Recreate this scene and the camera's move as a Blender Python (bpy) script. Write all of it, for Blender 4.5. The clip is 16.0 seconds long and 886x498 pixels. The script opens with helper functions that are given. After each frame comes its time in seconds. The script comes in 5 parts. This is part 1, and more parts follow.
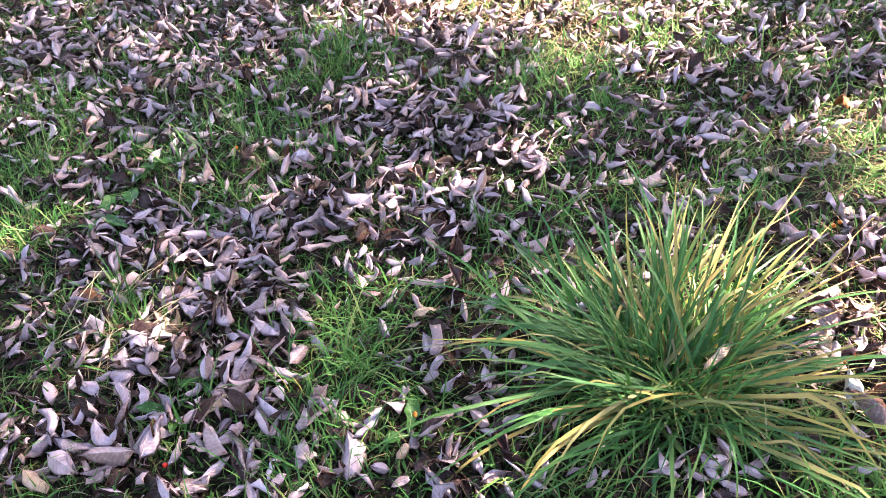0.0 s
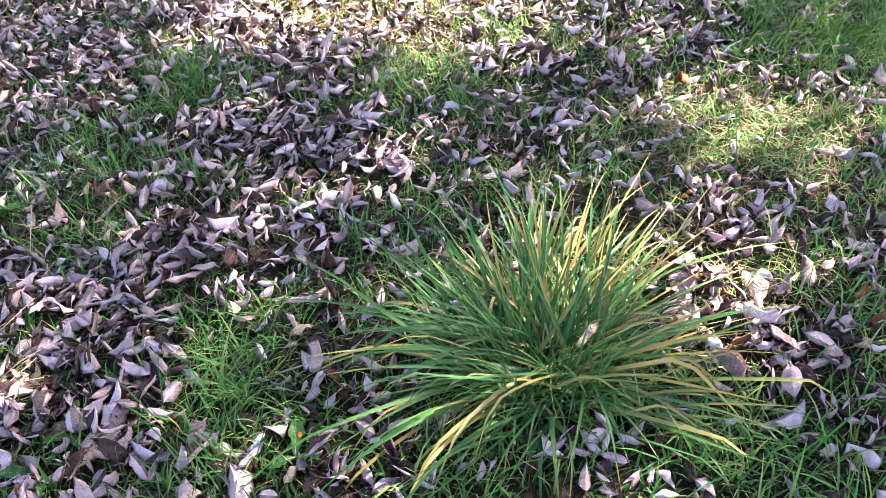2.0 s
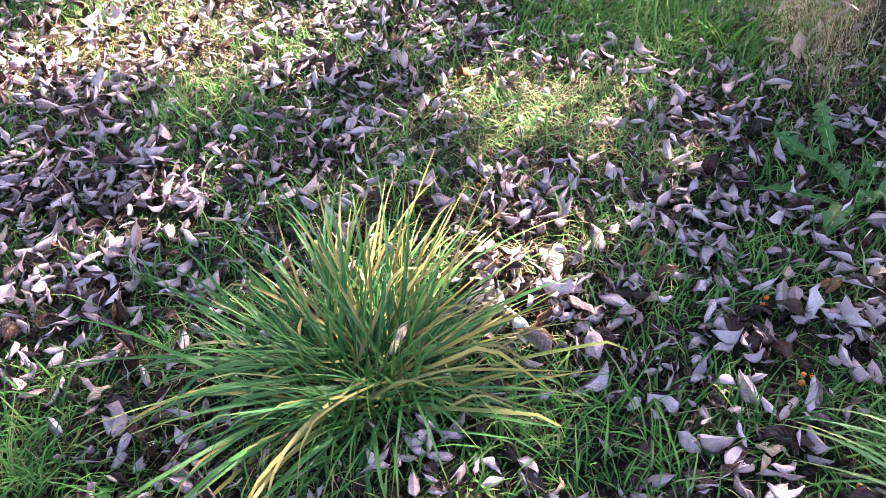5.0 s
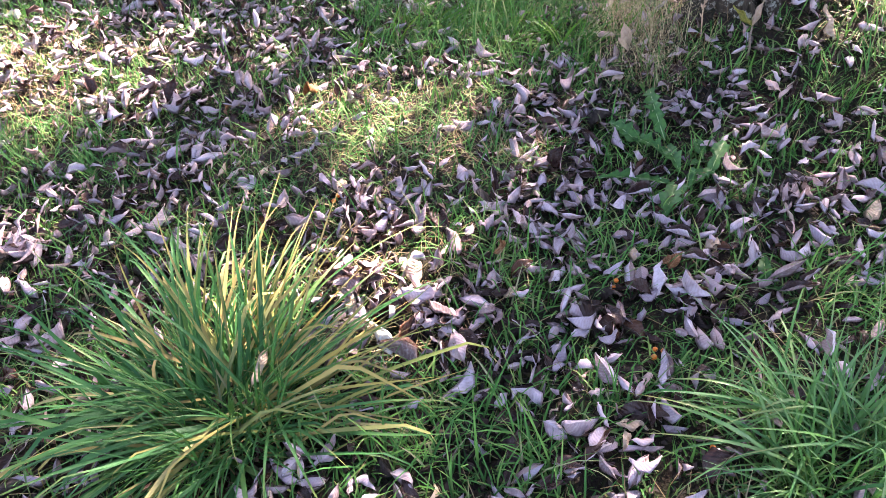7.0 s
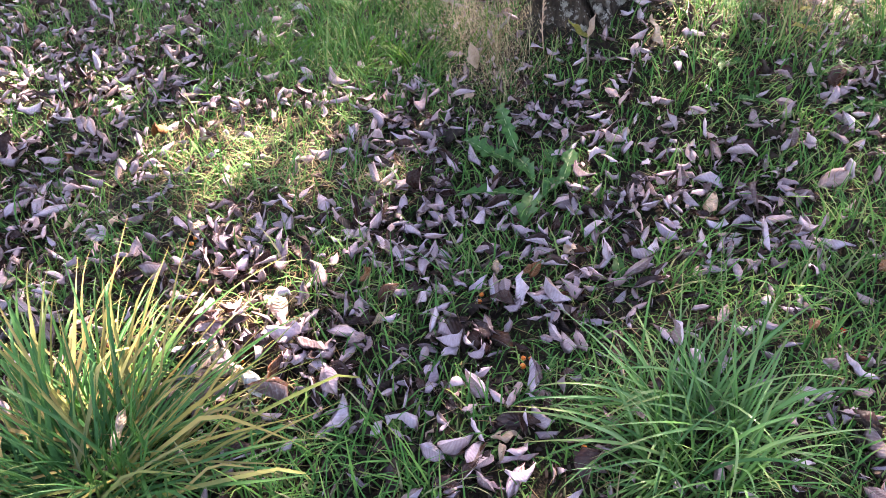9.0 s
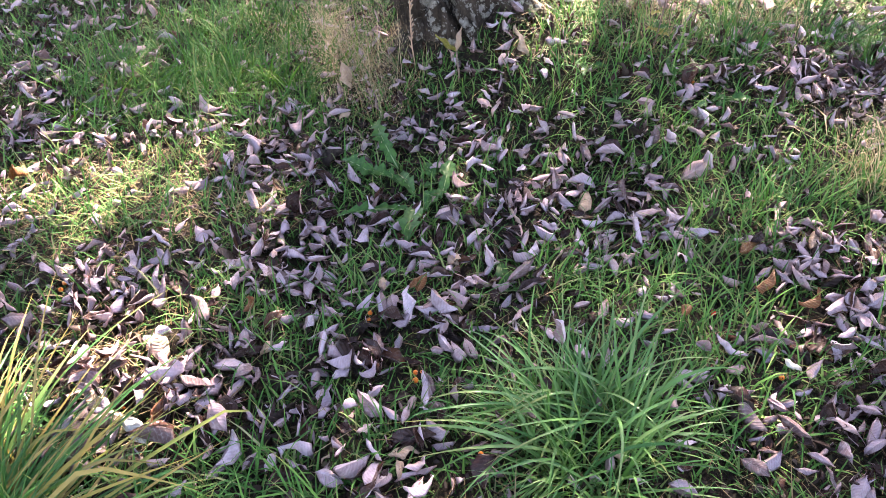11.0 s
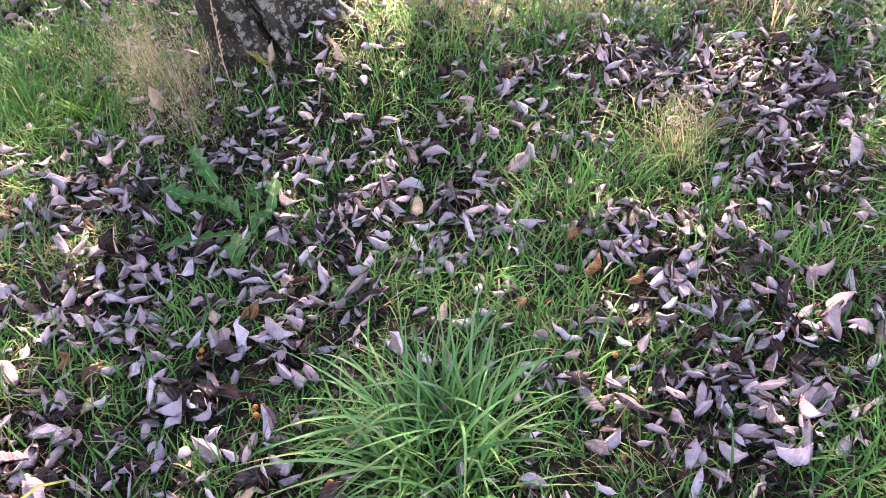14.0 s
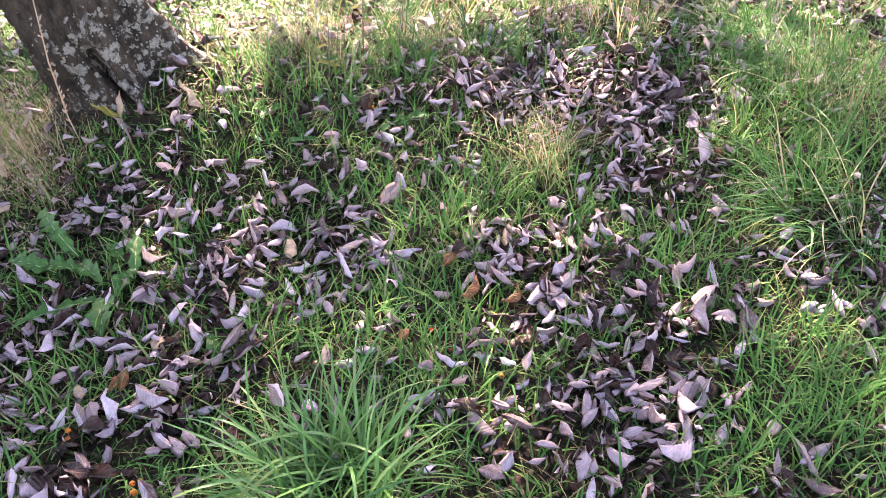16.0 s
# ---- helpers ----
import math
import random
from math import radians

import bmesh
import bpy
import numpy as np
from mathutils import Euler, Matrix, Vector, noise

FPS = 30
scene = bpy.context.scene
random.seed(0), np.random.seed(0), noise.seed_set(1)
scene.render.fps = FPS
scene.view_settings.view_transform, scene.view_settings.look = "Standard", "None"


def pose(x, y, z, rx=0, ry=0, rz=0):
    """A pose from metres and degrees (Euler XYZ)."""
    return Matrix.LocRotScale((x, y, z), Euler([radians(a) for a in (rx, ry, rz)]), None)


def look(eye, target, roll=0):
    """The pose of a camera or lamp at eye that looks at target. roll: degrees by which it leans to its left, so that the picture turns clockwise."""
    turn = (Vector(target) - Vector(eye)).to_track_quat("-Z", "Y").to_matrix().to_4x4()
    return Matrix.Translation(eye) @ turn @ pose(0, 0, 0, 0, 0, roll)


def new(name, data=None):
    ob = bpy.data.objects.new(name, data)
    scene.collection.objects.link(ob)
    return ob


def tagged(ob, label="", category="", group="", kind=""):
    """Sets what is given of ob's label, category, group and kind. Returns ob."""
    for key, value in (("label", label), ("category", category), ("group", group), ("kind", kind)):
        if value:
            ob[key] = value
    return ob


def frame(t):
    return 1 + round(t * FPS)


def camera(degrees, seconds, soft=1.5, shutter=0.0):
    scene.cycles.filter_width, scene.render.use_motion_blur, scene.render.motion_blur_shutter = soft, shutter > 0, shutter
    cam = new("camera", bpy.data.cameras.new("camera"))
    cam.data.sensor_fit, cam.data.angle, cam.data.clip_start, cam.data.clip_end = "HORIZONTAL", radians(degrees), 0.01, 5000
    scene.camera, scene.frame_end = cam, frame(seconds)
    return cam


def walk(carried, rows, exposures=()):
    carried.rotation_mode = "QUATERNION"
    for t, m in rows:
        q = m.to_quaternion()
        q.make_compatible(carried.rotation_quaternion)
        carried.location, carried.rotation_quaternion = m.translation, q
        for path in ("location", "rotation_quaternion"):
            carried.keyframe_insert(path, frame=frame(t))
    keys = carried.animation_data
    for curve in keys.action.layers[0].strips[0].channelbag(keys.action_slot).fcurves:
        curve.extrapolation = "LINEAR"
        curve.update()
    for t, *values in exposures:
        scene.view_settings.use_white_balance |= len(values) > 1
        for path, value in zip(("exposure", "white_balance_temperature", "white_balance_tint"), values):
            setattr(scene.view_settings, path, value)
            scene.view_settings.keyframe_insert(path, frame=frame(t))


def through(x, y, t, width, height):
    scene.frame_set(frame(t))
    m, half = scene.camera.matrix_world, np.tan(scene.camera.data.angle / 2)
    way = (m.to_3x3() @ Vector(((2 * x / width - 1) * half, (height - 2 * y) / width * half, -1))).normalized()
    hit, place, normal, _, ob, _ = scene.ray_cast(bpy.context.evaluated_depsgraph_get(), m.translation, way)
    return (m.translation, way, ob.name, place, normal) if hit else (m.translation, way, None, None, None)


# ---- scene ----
cam = camera(61.8, 16.0, soft=0.5)
PATH = [
    (0, (0.006, -0.035, 1.155), (-0.121, 1.456, -0.173), -6.9),
    (0.5, (0.024, -0.034, 1.153), (-0.036, 1.459, -0.176), -7.0),
    (1, (0.042, -0.04, 1.152), (0.046, 1.456, -0.176), -7.2),
    (1.5, (0.06, -0.041, 1.148), (0.132, 1.451, -0.182), -7.3),
    (2, (0.073, -0.04, 1.143), (0.21, 1.443, -0.192), -7.2),
    (2.5, (0.091, -0.038, 1.137), (0.286, 1.433, -0.203), -7.0),
    (3, (0.109, -0.035, 1.133), (0.379, 1.42, -0.212), -6.9),
    (5.5, (0.196, -0.058, 1.118), (0.777, 1.294, -0.236), -6.7),
    (6, (0.213, -0.066, 1.116), (0.863, 1.253, -0.241), -6.4),
    (6.5, (0.229, -0.072, 1.115), (0.947, 1.211, -0.24), -5.9),
    (7, (0.243, -0.078, 1.113), (1.024, 1.168, -0.242), -5.6),
    (7.5, (0.258, -0.085, 1.113), (1.104, 1.12, -0.24), -5.2),
    (8, (0.271, -0.092, 1.115), (1.179, 1.075, -0.232), -4.8),
    (8.5, (0.281, -0.101, 1.113), (1.247, 1.03, -0.225), -4.4),
    (9, (0.296, -0.111, 1.114), (1.32, 0.974, -0.217), -4.0),
    (9.5, (0.305, -0.118, 1.114), (1.384, 0.918, -0.214), -3.6),
    (12, (0.342, -0.162, 1.112), (1.617, 0.656, -0.195), -2.2),
    (12.5, (0.354, -0.171, 1.11), (1.655, 0.599, -0.199), -2.0),
    (13, (0.366, -0.18, 1.106), (1.697, 0.537, -0.204), -1.5),
    (13.5, (0.378, -0.184, 1.105), (1.735, 0.477, -0.207), -1.1),
    (14, (0.397, -0.194, 1.106), (1.779, 0.407, -0.208), -1.1),
    (14.5, (0.413, -0.198, 1.107), (1.821, 0.341, -0.206), -0.9),
    (15, (0.421, -0.206, 1.109), (1.857, 0.283, -0.195), -0.9),
    (15.5, (0.428, -0.22, 1.111), (1.899, 0.206, -0.176), -1.1),
    (16, (0.435, -0.231, 1.113), (1.939, 0.12, -0.157), -0.9),
]
EXPOSURES = [(0, 4.02, 7500, 24), (3, 3.92, 7000, 22), (6, 3.92, 7000, 23), (9, 3.98, 7500, 27), (12.5, 4.08, 7600, 26), (14, 4.24, 7700, 28), (16, 4.28, 8000, 29)]
walk(cam, [(t, look(eye, target, roll)) for t, eye, target, roll in PATH], EXPOSURES)

# ---- world, sun and exposure ----
SUN_WAY = Vector((0.94, 0.36, 0.0)).normalized() * math.cos(radians(38)) + Vector((0, 0, math.sin(radians(38))))
world = bpy.data.worlds.new("sky")
scene.world = world
world.use_nodes = True
wn = world.node_tree.nodes
sky = wn.new("ShaderNodeTexSky")
sky.sky_type = "NISHITA"
sky.sun_disc = False
sky.sun_elevation = radians(38)
sky.sun_rotation = math.atan2(SUN_WAY.x, SUN_WAY.y)
sky.air_density, sky.dust_density, sky.ozone_density = 1.0, 1.2, 1.0
wn["Background"].inputs["Strength"].default_value = 0.058
world.node_tree.links.new(sky.outputs[0], wn["Background"].inputs["Color"])
sun = new("sun", bpy.data.lights.new("sun", "SUN"))
sun.data.energy, sun.data.angle, sun.data.color = 5.0, radians(0.5), (1.0, 0.95, 0.87)
sun.matrix_world = look((0, 0, 30), Vector((0, 0, 30)) - SUN_WAY)

rng = np.random.default_rng(11)


# ---- materials ----
class Nodes:
    """A short way to write node trees."""

    def __init__(self, name):
        self.mat = bpy.data.materials.new(name)
        self.mat.use_nodes = True
        self.tree = self.mat.node_tree
        self.bsdf = self.tree.nodes["Principled BSDF"]
        self.out = self.tree.nodes["Material Output"]

    def add(self, kind, **sets):
        node = self.tree.nodes.new(kind)
        for key, value in sets.items():
            if key == "operation":
                node.operation = value
            elif key == "blend":
                node.blend_type = value
            elif key == "feature":
                node.feature = value
            elif key == "data_type":
                node.data_type = value
        return node

    def link(self, a, b):
        self.tree.links.new(a, b)

    def put(self, socket, value):
        if isinstance(value, bpy.types.NodeSocket):
            self.link(value, socket)
        elif value is not None:
            socket.default_value = value

    def maths(self, op, a, b=None, c=None):
        node = self.add("ShaderNodeMath", operation=op)
        for i, v in enumerate((a, b, c)):
            if v is not None:
                self.put(node.inputs[i], v)
        return node.outputs[0]

    def noise(self, vector, scale, detail=3.0, rough=0.55):
        node = self.add("ShaderNodeTexNoise")
        self.put(node.inputs["Vector"], vector)
        node.inputs["Scale"].default_value = scale
        node.inputs["Detail"].default_value = detail
        node.inputs["Roughness"].default_value = rough
        return node.outputs["Fac"]

    def spots(self, vector, scale, rand=1.0):
        node = self.add("ShaderNodeTexVoronoi")
        self.put(node.inputs["Vector"], vector)
        node.inputs["Scale"].default_value = scale
        node.inputs["Randomness"].default_value = rand
        return node

    def ramp(self, fac, *stops):
        node = self.add("ShaderNodeValToRGB")
        self.put(node.inputs[0], fac)
        el = node.color_ramp.elements
        while len(el) < len(stops):
            el.new(0.5)
        for e, (pos, col) in zip(el, stops):
            e.position = pos
            e.color = (*col, 1.0) if len(col) == 3 else col
        return node.outputs["Color"]

    def step(self, fac, lo, hi):
        node = self.add("ShaderNodeMapRange")
        self.put(node.inputs["Value"], fac)
        node.inputs["From Min"].default_value, node.inputs["From Max"].default_value = lo, hi
        return node.outputs["Result"]

    def mix(self, fac, a, b, blend="MIX"):
        node = self.add("ShaderNodeMix", data_type="RGBA", blend=blend)
        self.put(node.inputs[0], fac)
        for i, v in ((6, a), (7, b)):
            self.put(node.inputs[i], (*v, 1.0) if isinstance(v, tuple) and len(v) == 3 else v)
        return node.outputs[2]

    def bump(self, height, strength, distance):
        node = self.add("ShaderNodeBump")
        node.inputs["Strength"].default_value = strength
        node.inputs["Distance"].default_value = distance
        self.link(height, node.inputs["Height"])
        return node.outputs["Normal"]

    def shine(self, color, rough, normal=None, spec=0.4, through=0.0, thin=None):
        b = self.bsdf
        self.put(b.inputs["Base Color"], color)
        self.put(b.inputs["Roughness"], rough)
        b.inputs["Specular IOR Level"].default_value = spec
        if normal is not None:
            self.link(normal, b.inputs["Normal"])
        if through > 0:
            t = self.add("ShaderNodeBsdfTranslucent")
            self.put(t.inputs["Color"], thin if thin is not None else color)
            m = self.add("ShaderNodeMixShader")
            m.inputs[0].default_value = through
            self.link(b.outputs[0], m.inputs[1])
            self.link(t.outputs[0], m.inputs[2])
            self.link(m.outputs[0], self.out.inputs["Surface"])
        return self.mat

    def chance(self):
        """A value of 0 to 1 of each piece's own, joined or loose."""
        geo = self.add("ShaderNodeNewGeometry")
        ob = self.add("ShaderNodeObjectInfo")
        s = self.maths("ADD", geo.outputs["Random Per Island"], ob.outputs["Random"])
        return self.maths("FRACT", s)

    def place(self):
        return self.add("ShaderNodeNewGeometry").outputs["Position"]

    def uv(self):
        node = self.add("ShaderNodeUVMap")
        sep = self.add("ShaderNodeSeparateXYZ")
        self.link(node.outputs[0], sep.inputs[0])
        return sep.outputs[0], sep.outputs[1]


def leaf_relief(n):
    """Pleats between the side veins, and the vein lines."""
    u, v = n.uv()
    side = n.maths("ABSOLUTE", n.maths("SUBTRACT", u, 0.5))
    phase = n.maths("SUBTRACT", n.maths("MULTIPLY", v, 10.5), n.maths("MULTIPLY", side, 4.6))
    phase = n.maths("ADD", phase, n.maths("MULTIPLY", n.noise(n.place(), 55, 2), 0.9))
    wave = n.maths("SINE", n.maths("MULTIPLY", phase, 2 * math.pi))
    vein = n.step(wave, 0.80, 1.0)
    rib = n.step(side, 0.035, 0.012)
    return wave, n.maths("MAXIMUM", vein, rib)


def leaf_pale():
    n = Nodes("leaf_felted_underside")
    wave, vein = leaf_relief(n)
    r = n.chance()
    base = n.ramp(r, (0.0, (0.272, 0.191, 0.219)), (0.10, (0.501, 0.393, 0.455)), (0.22, (0.350, 0.245, 0.262)), (0.33, (0.612, 0.504, 0.576)), (0.42, (0.126, 0.076, 0.083)), (0.50, (0.458, 0.355, 0.424)),
                  (0.60, (0.436, 0.271, 0.273)), (0.70, (0.567, 0.450, 0.528)), (0.80, (0.300, 0.195, 0.200)), (0.90, (0.096, 0.056, 0.061)), (1.0, (0.611, 0.403, 0.388)))
    p = n.place()
    base = n.mix(n.step(n.noise(p, 38, 5, 0.65), 0.44, 0.70), base, n.mix(0.60, base, (0.15, 0.095, 0.085)))
    base = n.mix(n.step(n.noise(p, 110, 4, 0.6), 0.50, 0.72), base, n.mix(0.4, base, (0.55, 0.48, 0.47)))
    base = n.mix(n.step(n.noise(p, 420, 2), 0.62, 0.75), base, n.mix(0.5, base, (0.16, 0.10, 0.08)))
    base = n.mix(n.maths("MULTIPLY", vein, 0.22), base, (0.50, 0.44, 0.41))
    # pleat troughs tinted darker, so their shade is painted into the colour
    base = n.mix(n.maths("MULTIPLY", n.step(wave, -0.1, -0.9), 0.13), base, (0.16, 0.11, 0.11))
    h = n.maths("ADD", n.maths("MULTIPLY", wave, 0.7), n.noise(p, 300, 3))
    return n.shine(base, 0.78, n.bump(h, 0.45, 0.0008), 0.20, 0.10, (0.45, 0.26, 0.16, 1))


def leaf_dark():
    n = Nodes("leaf_withered_upper_side")
    wave, vein = leaf_relief(n)
    r = n.chance()
    base = n.ramp(r, (0.0, (0.029, 0.015, 0.015)), (0.3, (0.047, 0.024, 0.022)), (0.55, (0.025, 0.014, 0.015)), (0.8, (0.068, 0.034, 0.027)),
                  (0.93, (0.043, 0.024, 0.023)), (1.0, (0.128, 0.051, 0.025)))
    p = n.place()
    base = n.mix(n.step(n.noise(p, 60, 4), 0.45, 0.75), base, n.mix(0.4, base, (0.11, 0.075, 0.065)))
    base = n.mix(n.maths("MULTIPLY", vein, 0.20), base, (0.12, 0.07, 0.055))
    h = n.maths("ADD", n.maths("MULTIPLY", wave, -0.7), n.noise(p, 300, 3))
    return n.shine(base, n.step(n.noise(p, 90), 0.2, 1.4), n.bump(h, 0.5, 0.0010), 0.22, 0.06, (0.3, 0.12, 0.06, 1))


def leaf_tinted(name, a, b, c):
    n = Nodes(name)
    wave, vein = leaf_relief(n)
    p = n.place()
    base = n.ramp(n.noise(p, 45, 4), (0.30, a), (0.52, b), (0.72, c))
    base = n.mix(n.maths("MULTIPLY", vein, 0.3), base, (0.55, 0.42, 0.22))
    return n.shine(base, 0.5, n.bump(n.maths("ADD", wave, n.noise(p, 300, 3)), 0.6, 0.001), 0.35, 0.25)


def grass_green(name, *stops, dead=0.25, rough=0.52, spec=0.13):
    """Blades: hue by blade, bases browned and darkened in place of root shade, straw-coloured towards some tips."""
    n = Nodes(name)
    u, v = n.uv()
    r = n.chance()
    base = n.ramp(r, *stops)
    p = n.place()
    base = n.mix(n.maths("MULTIPLY", n.noise(p, 3.0, 2), 0.55), base, n.mix(0.5, base, (0.055, 0.18, 0.040)))
    base = n.mix(n.maths("MULTIPLY", n.step(n.noise(p, 9.0, 3), 0.45, 0.70), 0.5), base, n.mix(0.6, base, (0.016, 0.085, 0.026)))
    rib = n.step(n.maths("SINE", n.maths("MULTIPLY", u, 40.0)), 0.2, 1.0)
    base = n.mix(n.maths("MULTIPLY", rib, 0.18), base, n.mix(0.3, base, (0.16, 0.25, 0.08)))
    tip = n.maths("MULTIPLY", n.step(v, 0.62, 1.05), n.step(n.maths("FRACT", n.maths("MULTIPLY", r, 7.31)), 0.6, 0.75))
    base = n.mix(n.maths("MULTIPLY", tip, 0.8), base, (0.34, 0.25, 0.09))
    # dead: blade share from the root where shade is mixed into the colour
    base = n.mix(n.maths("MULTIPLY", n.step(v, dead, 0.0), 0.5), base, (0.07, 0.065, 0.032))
    return n.shine(base, rough, n.bump(n.maths("ADD", n.maths("SINE", n.maths("MULTIPLY", u, 40.0)), n.noise(p, 260)), 0.25, 0.0006), spec, 0.13,
                   n.mix(0.35, base, (0.10, 0.34, 0.03)))


def straw(name, *stops):
    n = Nodes(name)
    base = n.ramp(n.chance(), *stops)
    p = n.place()
    base = n.mix(n.step(n.noise(p, 120, 3), 0.5, 0.75), base, n.mix(0.5, base, (0.10, 0.065, 0.03)))
    return n.shine(base, 0.62, None, 0.3, 0.25)


def soil():
    """Damp soil under matted straw, moss and rotted leaf bits that lie every way."""
    n = Nodes("damp_soil_and_moss")
    p = n.place()

    def streaks(scale, along, across):
        cell = n.spots(p, scale)
        pick = n.add("ShaderNodeSeparateXYZ")
        n.link(cell.outputs["Color"], pick.inputs[0])
        turn = n.add("ShaderNodeVectorRotate")
        n.link(p, turn.inputs["Vector"])
        n.link(n.maths("MULTIPLY", pick.outputs[0], 6.283), turn.inputs["Angle"])
        stretch = n.add("ShaderNodeVectorMath", operation="MULTIPLY")
        n.link(turn.outputs[0], stretch.inputs[0])
        stretch.inputs[1].default_value = (along, across, 40.0)
        return n.noise(stretch.outputs[0], 1.0, 2), pick.outputs[1]
    fine, kind = streaks(75, 30.0, 520.0)
    broad, leafy = streaks(38, 22.0, 110.0)
    a = n.noise(p, 14, 5)
    base = n.ramp(a, (0.30, (0.010, 0.007, 0.005)), (0.50, (0.020, 0.013, 0.009)), (0.66, (0.014, 0.018, 0.008)), (0.8, (0.030, 0.020, 0.012)))
    brown = n.ramp(leafy, (0.0, (0.018, 0.011, 0.008)), (0.4, (0.042, 0.026, 0.019)), (0.7, (0.026, 0.030, 0.010)), (1.0, (0.080, 0.058, 0.046)))
    base = n.mix(n.maths("MULTIPLY", n.step(broad, 0.50, 0.58), 0.75), base, brown)
    straws = n.ramp(kind, (0.0, (0.09, 0.062, 0.03)), (0.35, (0.21, 0.15, 0.075)), (0.6, (0.035, 0.085, 0.022)), (0.85, (0.055, 0.13, 0.03)), (1.0, (0.30, 0.23, 0.13)))
    base = n.mix(n.maths("MULTIPLY", n.step(fine, 0.59, 0.67), 0.35), base, straws)
    h = n.maths("ADD", n.maths("ADD", n.noise(p, 60, 5), fine), broad)
    return n.shine(base, 0.9, n.bump(h, 1.0, 0.010), 0.15)


def bark():
    n = Nodes("lichened_grey_bark")
    p = n.place()
    warp = n.add("ShaderNodeVectorMath", operation="MULTIPLY")
    n.link(p, warp.inputs[0])
    warp.inputs[1].default_value = (1.0, 1.0, 0.40)
    q = warp.outputs[0]
    crack = n.noise(q, 30, 9, 0.72)
    base = n.ramp(crack, (0.34, (0.010, 0.007, 0.005)), (0.44, (0.060, 0.044, 0.033)), (0.58, (0.125, 0.094, 0.072)), (0.74, (0.21, 0.165, 0.13)))
    base = n.mix(n.step(n.noise(p, 6, 5), 0.46, 0.64), base, n.mix(0.55, base, (0.030, 0.022, 0.016)))
    nz = n.add("ShaderNodeTexNoise")
    nz.inputs["Scale"].default_value, nz.inputs["Detail"].default_value = 70, 4
    n.link(p, nz.inputs["Vector"])
    sc = n.add("ShaderNodeVectorMath", operation="SCALE")
    n.link(nz.outputs["Color"], sc.inputs[0])
    sc.inputs["Scale"].default_value = 0.020
    wob = n.add("ShaderNodeVectorMath", operation="ADD")
    n.link(p, wob.inputs[0])
    n.link(sc.outputs[0], wob.inputs[1])
    q2 = wob.outputs[0]
    sep = n.add("ShaderNodeSeparateXYZ")
    n.link(p, sep.inputs[0])
    side = n.step(n.maths("ADD", sep.outputs[1], n.maths("MULTIPLY", n.noise(p, 9, 3), 0.10)), 1.25, 1.06)
    patch = n.maths("MULTIPLY", n.step(n.noise(q2, 26, 8, 0.68), 0.53, 0.56), n.step(n.maths("ADD", n.noise(p, 8, 3), n.maths("MULTIPLY", side, 0.16)), 0.55, 0.62))
    big, small = n.spots(q2, 30), n.spots(q2, 75)
    dots = n.maths("MULTIPLY", n.step(big.outputs["Distance"], 0.30, 0.24), n.step(n.noise(p, 14, 3), 0.48, 0.55))
    specks = n.maths("MULTIPLY", n.step(small.outputs["Distance"], 0.28, 0.20), n.step(n.maths("ADD", n.noise(p, 17, 3), n.maths("MULTIPLY", side, 0.14)), 0.54, 0.62))
    lichen = n.maths("MAXIMUM", patch, n.maths("MAXIMUM", dots, specks))
    grey = n.ramp(n.noise(p, 150, 4), (0.3, (0.34, 0.31, 0.265)), (0.7, (0.66, 0.63, 0.56)))
    base = n.mix(n.maths("MULTIPLY", lichen, 0.85), base, grey)
    h = n.maths("ADD", n.maths("MULTIPLY", crack, 1.8), n.maths("MULTIPLY", lichen, 0.12))
    return n.shine(base, 0.88, n.bump(h, 1.0, 0.040), 0.2)


def plain(name, a, b, rough=0.5, scale=200, through=0.0, spec=0.4):
    n = Nodes(name)
    p = n.place()
    return n.shine(n.ramp(n.noise(p, scale, 3), (0.35, a), (0.65, b)), rough, n.bump(n.noise(p, scale * 2), 0.3, 0.0008), spec, through)


def leaf_decayed():
    n = Nodes("leaf_decayed_brown")
    wave, vein = leaf_relief(n)
    p = n.place()
    base = n.ramp(n.chance(), (0.0, (0.015, 0.008, 0.007)), (0.35, (0.029, 0.017, 0.014)), (0.6, (0.049, 0.029, 0.022)), (0.8, (0.021, 0.013, 0.011)), (1.0, (0.091, 0.063, 0.052)))
    base = n.mix(n.step(n.noise(p, 70, 4), 0.45, 0.7), base, n.mix(0.5, base, (0.091, 0.070, 0.056)))
    return n.shine(base, 0.7, n.bump(n.maths("ADD", wave, n.noise(p, 300, 3)), 0.5, 0.0012), 0.25, 0.05)


PALE, DARK, DECAYED = leaf_pale(), leaf_dark(), leaf_decayed()
RUST = leaf_tinted("leaf_rust", (0.13, 0.048, 0.020), (0.23, 0.085, 0.030), (0.17, 0.068, 0.035))
TAN = leaf_tinted("leaf_tan", (0.42, 0.27, 0.19), (0.52, 0.37, 0.28), (0.36, 0.21, 0.15))
YELLOW = leaf_tinted("leaf_yellow", (0.55, 0.40, 0.06), (0.66, 0.55, 0.16), (0.60, 0.48, 0.20))
WHITE = leaf_tinted("leaf_white_felt", (0.66, 0.62, 0.56), (0.72, 0.69, 0.62), (0.62, 0.56, 0.46))
OLIVE = leaf_tinted("leaf_olive", (0.16, 0.18, 0.03), (0.26, 0.24, 0.05), (0.36, 0.28, 0.06))
